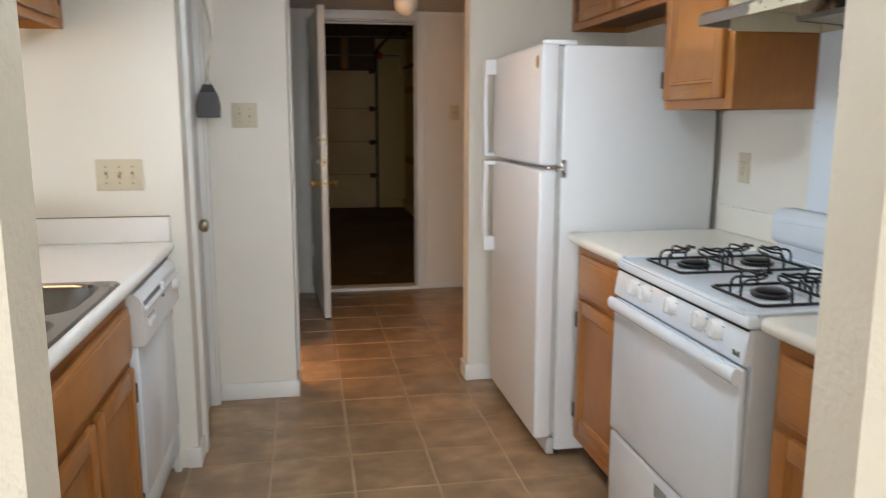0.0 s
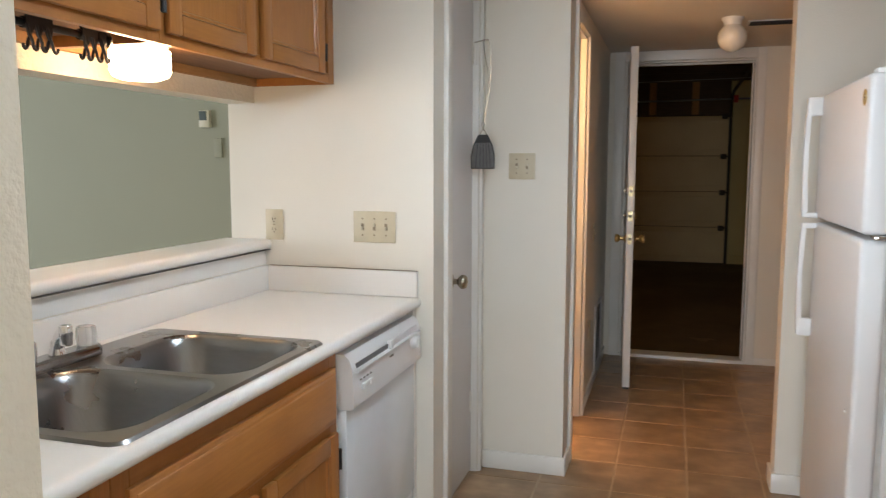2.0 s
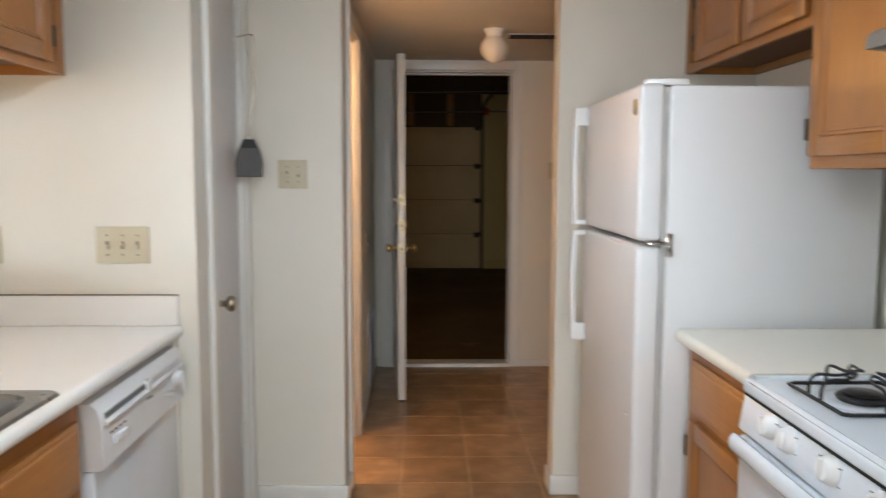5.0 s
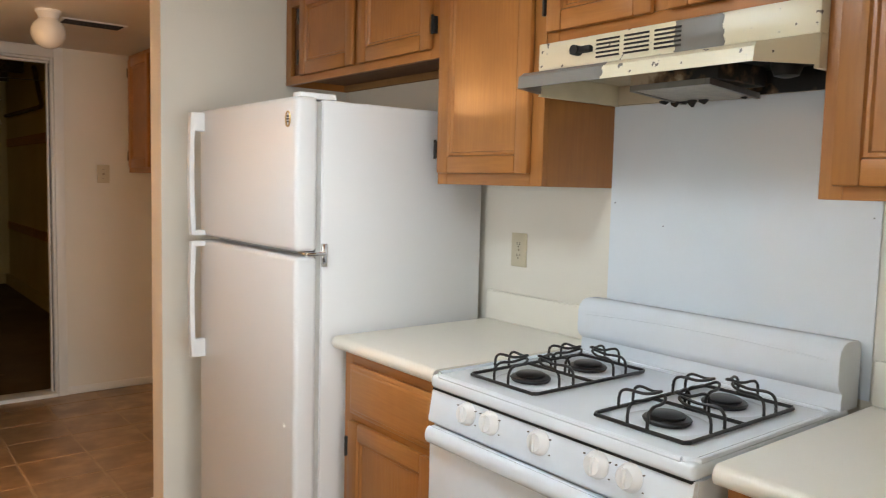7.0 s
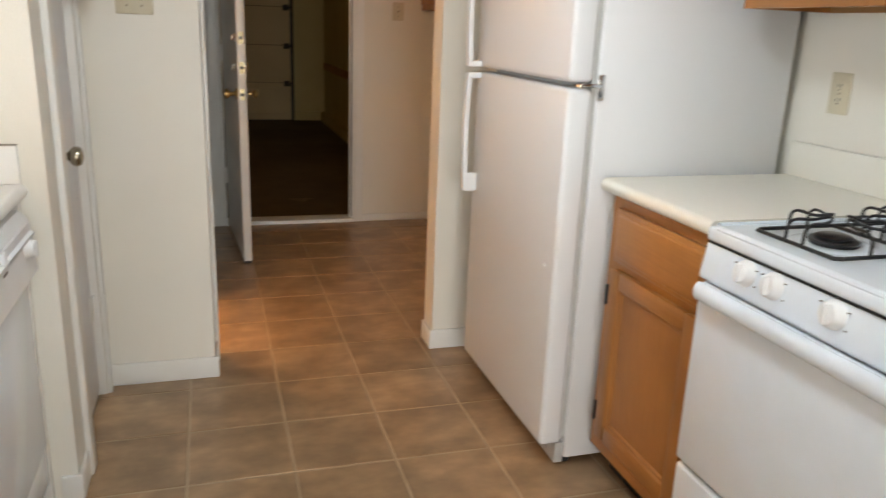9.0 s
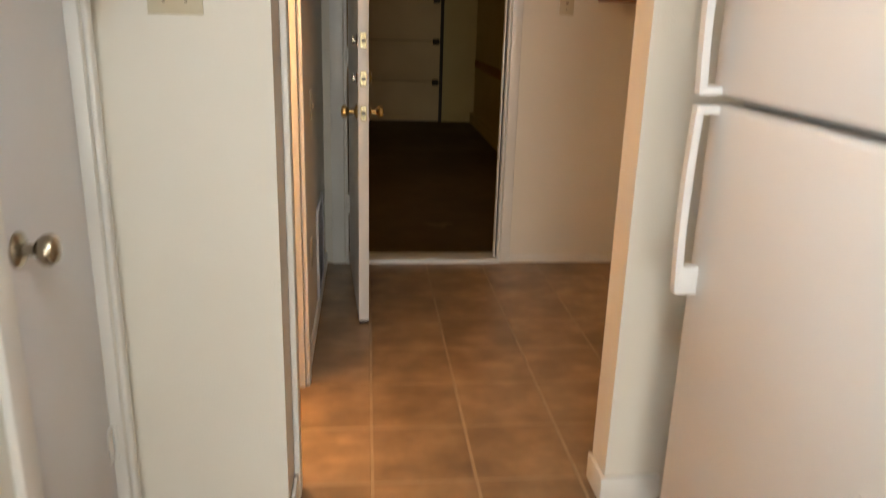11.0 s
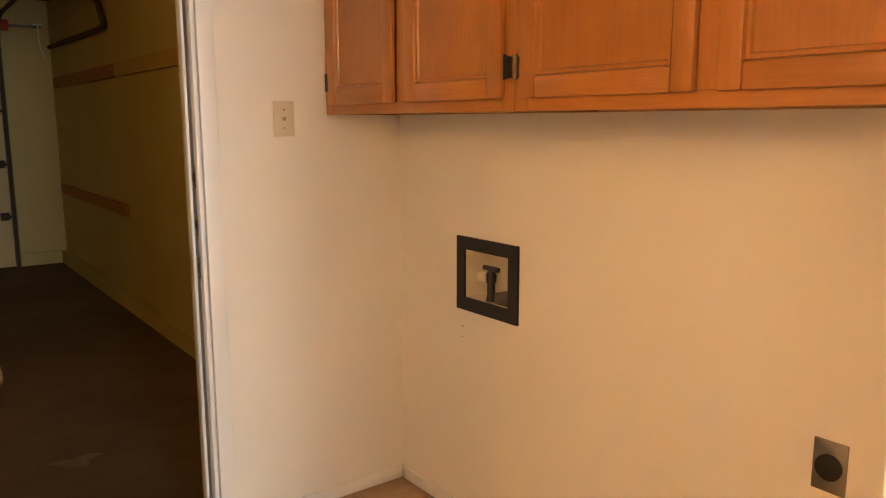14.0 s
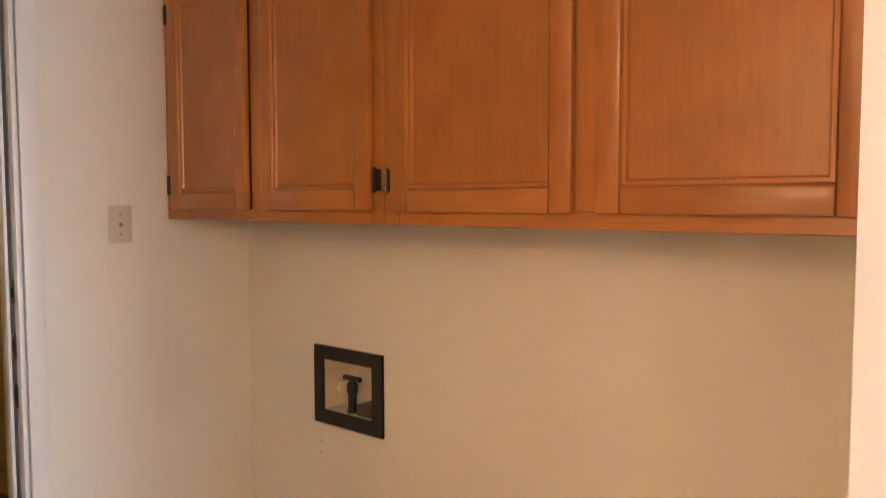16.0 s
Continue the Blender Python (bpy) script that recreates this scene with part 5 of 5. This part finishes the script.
bm = B()
lathe(bm, (1.985, 5.584, 0.8125), (0, 0, 1), [(0.018, 0.0), (0.014, 0.02), (0.014, 0.06), (0.018, 0.066), (0.018, 0.09), (0.012, 0.10)], 14)
vl = part("valve", bm, "black", wb, "dark valve body")
bm = B()
tube(bm, [(1.985, 5.548, 0.922), (1.985, 5.620, 0.922)], 0.009, 8)
part("valve_lever", bm, "black", vl)
bm = B()
lathe(bm, (1.975, 5.628, 0.888), (-1, 0, 0), [(0.020, -0.018), (0.017, 0.002), (0.012, 0.007), (0.001, 0.008)], 16)
part("supply_stub", bm, "hood_paint", wb, "small cream valve knob")
bm = B()
box(bm, 1.965, 2.035, 5.468, 5.545, 0.8125, 0.850, 0.003)
part("drain_lip", bm, "hood_dirt", wb, "dirty drain lip")

for z in (0.703, 0.666):
    bm = B()
    lathe(bm, (1.9597, 5.706, z), (-1, 0, 0), [(0.0034, 0.0), (0.0026, 0.001), (0.0005, 0.0012)], 8)
    tagged(finish("wall_anchor", bm, "screw"), "tiny dark anchor hole below the valve box", "wall anchor", "anchor holes in the laundry wall")

# ---- fly swatter hanging at the closet hinge ----
DX, DY = 0.026, -0.095
fs = thing("fly_swatter", (-0.095, 3.645, 1.90), "black mesh fly swatter with wire handle hanging from the closet hinge", "fly swatter")
bm = B()
tube(bm, smooth_path([(-0.110, 3.736, 1.910), (-0.122, 3.740, 1.89), (-0.095, 3.740, 1.72), (-0.120, 3.740, 1.585), (-0.127, 3.740, 1.560), (-0.120, 3.740, 1.542)], 5), 0.0016, 6)
tube(bm, smooth_path([(-0.108, 3.736, 1.910), (-0.094, 3.740, 1.89), (-0.090, 3.740, 1.74), (-0.115, 3.740, 1.585), (-0.113, 3.740, 1.562), (-0.120, 3.740, 1.542), (-0.135, 3.740, 1.515)], 5), 0.0016, 6)
tube(bm, [(-0.120, 3.740, 1.542), (-0.103, 3.740, 1.514)], 0.0016, 6)
bmesh.ops.translate(bm, verts=bm.verts, vec=(DX, DY, 0))
part("wire_handle", bm, "nickel", fs, "thin bent wire handle")
bm = B()
extrude_profile(bm, [(-0.171, 1.374), (-0.071, 1.374), (-0.070, 1.425), (-0.078, 1.470), (-0.100, 1.510), (-0.140, 1.510), (-0.162, 1.470), (-0.172, 1.425)], "y", 3.739, 3.7415)
bmesh.ops.translate(bm, verts=bm.verts, vec=(DX, DY, 0))
hdm = part("mesh_head", bm, "mesh", fs, "grey mesh head")
bm = B()
extrude_profile(bm, [(-0.158, 1.482), (-0.084, 1.482), (-0.100, 1.516), (-0.140, 1.516)], "y", 3.737, 3.7435)
bmesh.ops.translate(bm, verts=bm.verts, vec=(DX, DY, 0))
part("binding", bm, "black", hdm, "black top binding")
bm = B()
tube(bm, [(-0.140, 3.740, 1.514), (-0.162, 3.740, 1.470), (-0.172, 3.740, 1.425), (-0.171, 3.740, 1.374), (-0.071, 3.740, 1.374), (-0.070, 3.740, 1.425), (-0.080, 3.740, 1.470), (-0.102, 3.740, 1.514)], 0.0026, 6)
bmesh.ops.translate(bm, verts=bm.verts, vec=(DX, DY, 0))
part("edge_binding", bm, "black", hdm)
for x in (-0.152, -0.134, -0.118, -0.102, -0.086):
    bm = B()
    tube(bm, [(x, 3.7385, 1.376), (-0.121 + (x + 0.121) * 0.7, 3.7385, 1.485)], 0.0013, 5)
    bmesh.ops.translate(bm, verts=bm.verts, vec=(DX, DY, 0))
    part("rib", bm, "black", hdm)
bm = B()
tube(bm, [(-0.146, 3.700, 1.909), (-0.084, 3.641, 1.909), (-0.066, 3.624, 1.904)], 0.0024, 6)
part("hook_pin", bm, "screw", fs)

# ---- hall ceiling light and register ----
gl = thing("ceiling_light", (0.965, 4.95, CEIL), "unlit white glass globe ceiling light in the hall", "ceiling light")
bm = B()
lathe(bm, (0.965, 4.95, CEIL - 0.0005), (0, 0, -1), [(0.056, 0.0), (0.056, 0.012), (0.048, 0.022), (0.044, 0.040)], 26)
part("canopy", bm, "trim", gl)
bm = B()
lathe(bm, (0.965, 4.95, CEIL - 0.036), (0, 0, -1), [(0.042, 0.0)] + [(0.076 * math.sin(a), 0.070 - 0.076 * math.cos(a)) for a in [0.62 + k * 0.25 for k in range(10)]] + [(0.001, 0.146)], 28)
part("globe", bm, "globe", gl, "white glass globe")
rg = thing("ceiling_register", (1.2, 5.13, CEIL), "dark slotted ceiling air register", "air register")
bm = B()
box(bm, 1.05, 1.36, 5.06, 5.20, CEIL - 0.006, CEIL - 0.0005, 0.002)
part("frame", bm, "trim", rg)
for k in range(6):
    bm = B()
    box(bm, 1.065, 1.345, 5.072 + k * 0.021, 5.084 + k * 0.021, CEIL - 0.009, CEIL - 0.0062)
    part("slat", bm, "dark", rg, "dark slat gap")

# return grille on the hall wall
vg = thing("wall_grille", (0.232, 5.54, 0.27), "white metal return air grille low on the hall wall", "air grille")
for r in ((5.34, 5.36, 0.06, 0.49), (5.72, 5.74, 0.06, 0.49), (5.36, 5.72, 0.06, 0.08), (5.36, 5.72, 0.47, 0.49)):
    bm = B()
    box(bm, 0.2305, 0.242, *r, 0.002)
    part("frame", bm, "door", vg)
# flat grey sheet on the wall gives the dark between the slats
bm = B()
box(bm, 0.2303, 0.2315, 5.36, 5.72, 0.08, 0.47)
part("backing", bm, "shade_grey", vg, "grey sheet for the shade behind the slats")
for k in range(18):
    bm = B()
    zc = 0.092 + k * 0.0215
    extrude_profile(bm, [(0.232, zc), (0.2335, zc), (0.2405, zc + 0.012), (0.239, zc + 0.012)], "y", 5.36, 5.72)
    part("slat", bm, "door", vg)

# ---- living room: thermostat and stair railing ----
th = thing("thermostat", (-1.41, SY, 1.60), "beige wall thermostat with dark display on the sage wall", "thermostat")
bm = B()
box(bm, -1.440, -1.386, SY - 0.025, SY - 0.0005, 1.560, 1.638, 0.004)
bd = part("case", bm, "almond", th)
bm = B()
box(bm, -1.436, -1.398, SY - 0.0275, SY - 0.0248, 1.592, 1.634)
part("display", bm, "display", bd, "dark grey display")
bm = B()
box(bm, -1.372, -1.33, SY - 0.012, SY - 0.0005, 1.42, 1.51, 0.003)
tagged(finish("wall_box", bm, "sage"), "small plain painted cover below the thermostat", "wall cover")

rl = thing("stair_railing", (-3.3, SY + 0.05, 1.2), "white stair railing, coloured greyer for shade, with square balusters", "stair railing")
SL = 0.80
capz = lambda x: 1.50 + (x + 2.88) * SL
bm = B()
extrude_profile(bm, [(-4.3, capz(-4.3) - 0.0), (-2.87, capz(-2.87)), (-2.87, capz(-2.87) + 0.022), (-4.3, capz(-4.3) + 0.022)], "y", SY - 0.02, SY + 0.13)
part("cap", bm, "sage", rl, "sage painted sloped cap")
bm = B()
extrude_profile(bm, [(-4.3, capz(-4.3) - 0.062), (-2.87, capz(-2.87) - 0.062), (-2.87, capz(-2.87) - 0.001), (-4.3, capz(-4.3) - 0.001)], "y", SY - 0.016, SY - 0.0005)
part("apron", bm, "sage", rl, "sage painted board under the cap")
bm = B()
rz = lambda x: 1.90 + (x + 2.96) * 0.74
extrude_profile(bm, [(-4.4, rz(-4.4) - 0.10), (-2.90, rz(-2.90) - 0.10), (-2.90, rz(-2.90)), (-4.4, rz(-4.4))], "y", SY + 0.03, SY + 0.075)
part("handrail", bm, "rail_shaded", rl)
for x in (-3.05, -3.26, -3.47, -3.68, -3.89, -4.1):
    bm = B()
    box(bm, x - 0.04, x + 0.04, SY + 0.035, SY + 0.07, capz(x) + 0.02, rz(x) - 0.06, 0.003)
    part("baluster", bm, "rail_shaded", rl)

# ---- garage ----
gr = thing("garage_door", (0.2, 12.72, -0.1), "closed white sectional garage door with steel tracks", "garage door")
# extra sheet behind the sections so no sky shines through their gaps
part("back_sheet", box(B(), -1.055, 1.475, 12.7455, 12.7485, -0.097, 2.127), "dark_wood", gr, "added dark sheet blocking daylight at the section gaps")
zs = [-0.098, 0.45, 0.99, 1.53, 2.128]
for a, b in zip(zs, zs[1:]):
    bm = B()
    box(bm, -1.06, 1.48, 12.70, 12.745, a + 0.004, b - 0.004, 0.006)
    sec = part("section", bm, "garage_door", gr)
    for zz in (a + 0.075, b - 0.095):
        bm = B()
        box(bm, -0.95, 1.36, 12.684, 12.7005, zz, zz + 0.022, 0.004, 1)
        part("ridge", bm, "garage_door", sec)
    bm = B()
    box(bm, 1.355, 1.44, 12.675, 12.70, b - 0.05, b + 0.03, 0.004)
    cyl(bm, (1.40, 12.66, b - 0.01), (1.50, 12.66, b - 0.01), 0.012, n=8)
    part("hinge", bm, "old_steel", sec, "dark steel roller hinge")
bm = B()
box(bm, 1.455, 1.495, 12.63, 12.69, -0.098, 2.15)
part("track", bm, "old_steel", gr, "dark steel vertical track")
bm = B()
tube(bm, smooth_path([(1.475, 12.66, 2.12), (1.475, 12.60, 2.30), (1.475, 12.40, 2.42), (1.475, 11.6, 2.45), (1.475, 9.4, 2.46)], 5), 0.022, 6)
part("upper_track", bm, "old_steel", gr, "dark steel overhead track")
bm = B()
tube(bm, [(-1.0, 12.55, 2.33), (1.86, 12.55, 2.364)], 0.014, 8)
part("torsion_shaft", bm, "galvanised", gr, "steel torsion shaft")
bm = B()
cyl(bm, (1.50, 12.55, 2.36), (1.56, 12.55, 2.36), 0.055, n=18)
part("cable_drum", bm, "red", gr, "red cable drum")
hdx = thing("garage_header", (0.2, 12.70, 2.35), "dark timber header boards over the garage door", "timber header")
bm = B()
box(bm, -1.05, 1.47, 12.70, 12.748, 2.13, 2.74, 0.003)
part("board", bm, "dark_wood", hdx)
for x in (0.30, 0.92):
    bm = B()
    box(bm, x, x + 0.10, 12.66, 12.699, 2.15, 2.70, 0.003)
    part("cripple_stud", bm, "raw_wood", hdx)
for k in range(6):
    bm = B()
    jy = 7.0 + k * 1.1
    box(bm, -1.69, 1.955, jy, jy + 0.04, 2.62, 2.748)
    jo = finish("ceiling_joist", bm, "dark_wood")
    tagged(jo, "dark timber joist under the garage ceiling", "joist", "garage joists")
for y0, y1, z0, z1, wood, note in ((10.10, 12.6, 1.755, 1.86, "raw_wood", "brown"), (7.4, 10.097, 1.755, 1.86, "pale_wood", "yellowed"), (10.02, 12.62, 0.66, 0.76, "raw_wood", "brown")):
    bm = B()
    box(bm, 1.935, 1.9597, y0, y1, z0, z1, 0.002)
    tagged(finish("wall_board", bm, wood), note + " timber board nailed along the garage wall", "board", "boards on the garage wall")
bm = B()
tube(bm, smooth_path([(1.93, 12.6, 2.17), (1.93, 11.6, 2.16), (1.93, 10.6, 2.15), (1.93, 10.30, 2.16), (1.93, 10.34, 2.24), (1.93, 10.47, 2.39), (1.93, 10.66, 2.62)], 5), 0.024, 8)
tagged(finish("conduit", bm, "dark_wood"), "dark pipe running up the garage wall", "pipe")
bm = B()
tube(bm, [(-1.65, 10.2, 2.36), (1.95, 10.2, 2.42)], 0.004, 6)
tagged(finish("cable", bm, "galvanised"), "thin steel cable stretched across the garage", "cable")
bm = B()
vs = []
for k in range(14):
    a = 2 * math.pi * k / 14
    r = 0.062 * (1 + 0.35 * math.sin(3 * a) + 0.2 * math.cos(5 * a))
    vs.append(bm.verts.new((0.97 + 1.5 * r * math.cos(a), 7.25 + r * math.sin(a), -0.0975)))
bm.faces.new(vs)
tagged(finish("paint_spill", bm, "spill"), "pale dried spill on the garage floor", "stain", kind="structure")
bm = B()
tube(bm, smooth_path([(1.825, 12.53, 2.385), (1.822, 12.525, 2.30), (1.828, 12.527, 2.20), (1.838, 12.525, 2.13), (1.865, 12.525, 2.05)], 4), 0.006, 6)
tube(bm, smooth_path([(1.78, 12.53, 2.372), (1.825, 12.525, 2.385), (1.87, 12.53, 2.372)], 3), 0.006, 6)
tagged(finish("pull_cord", bm, "white_plastic"), "white cord knotted round the garage door shaft", "cord")

# ---- floor tiles, laid last ----
tile_mesh = tile_piece()
for i in range(-4, 6):
    for j in range(-10, 7):
        x, y = 0.157 + P * i, 3.99 + P * j
        if y < 1.06 - P or y > 6.06 or x > 1.90:
            continue
        if y > 3.80 and x + P < 0.10:
            continue
        ob = new("tile", tile_mesh)
        ob.location = (x, y, random.uniform(-0.0004, 0.0004))
        ob.parent = floor_ob
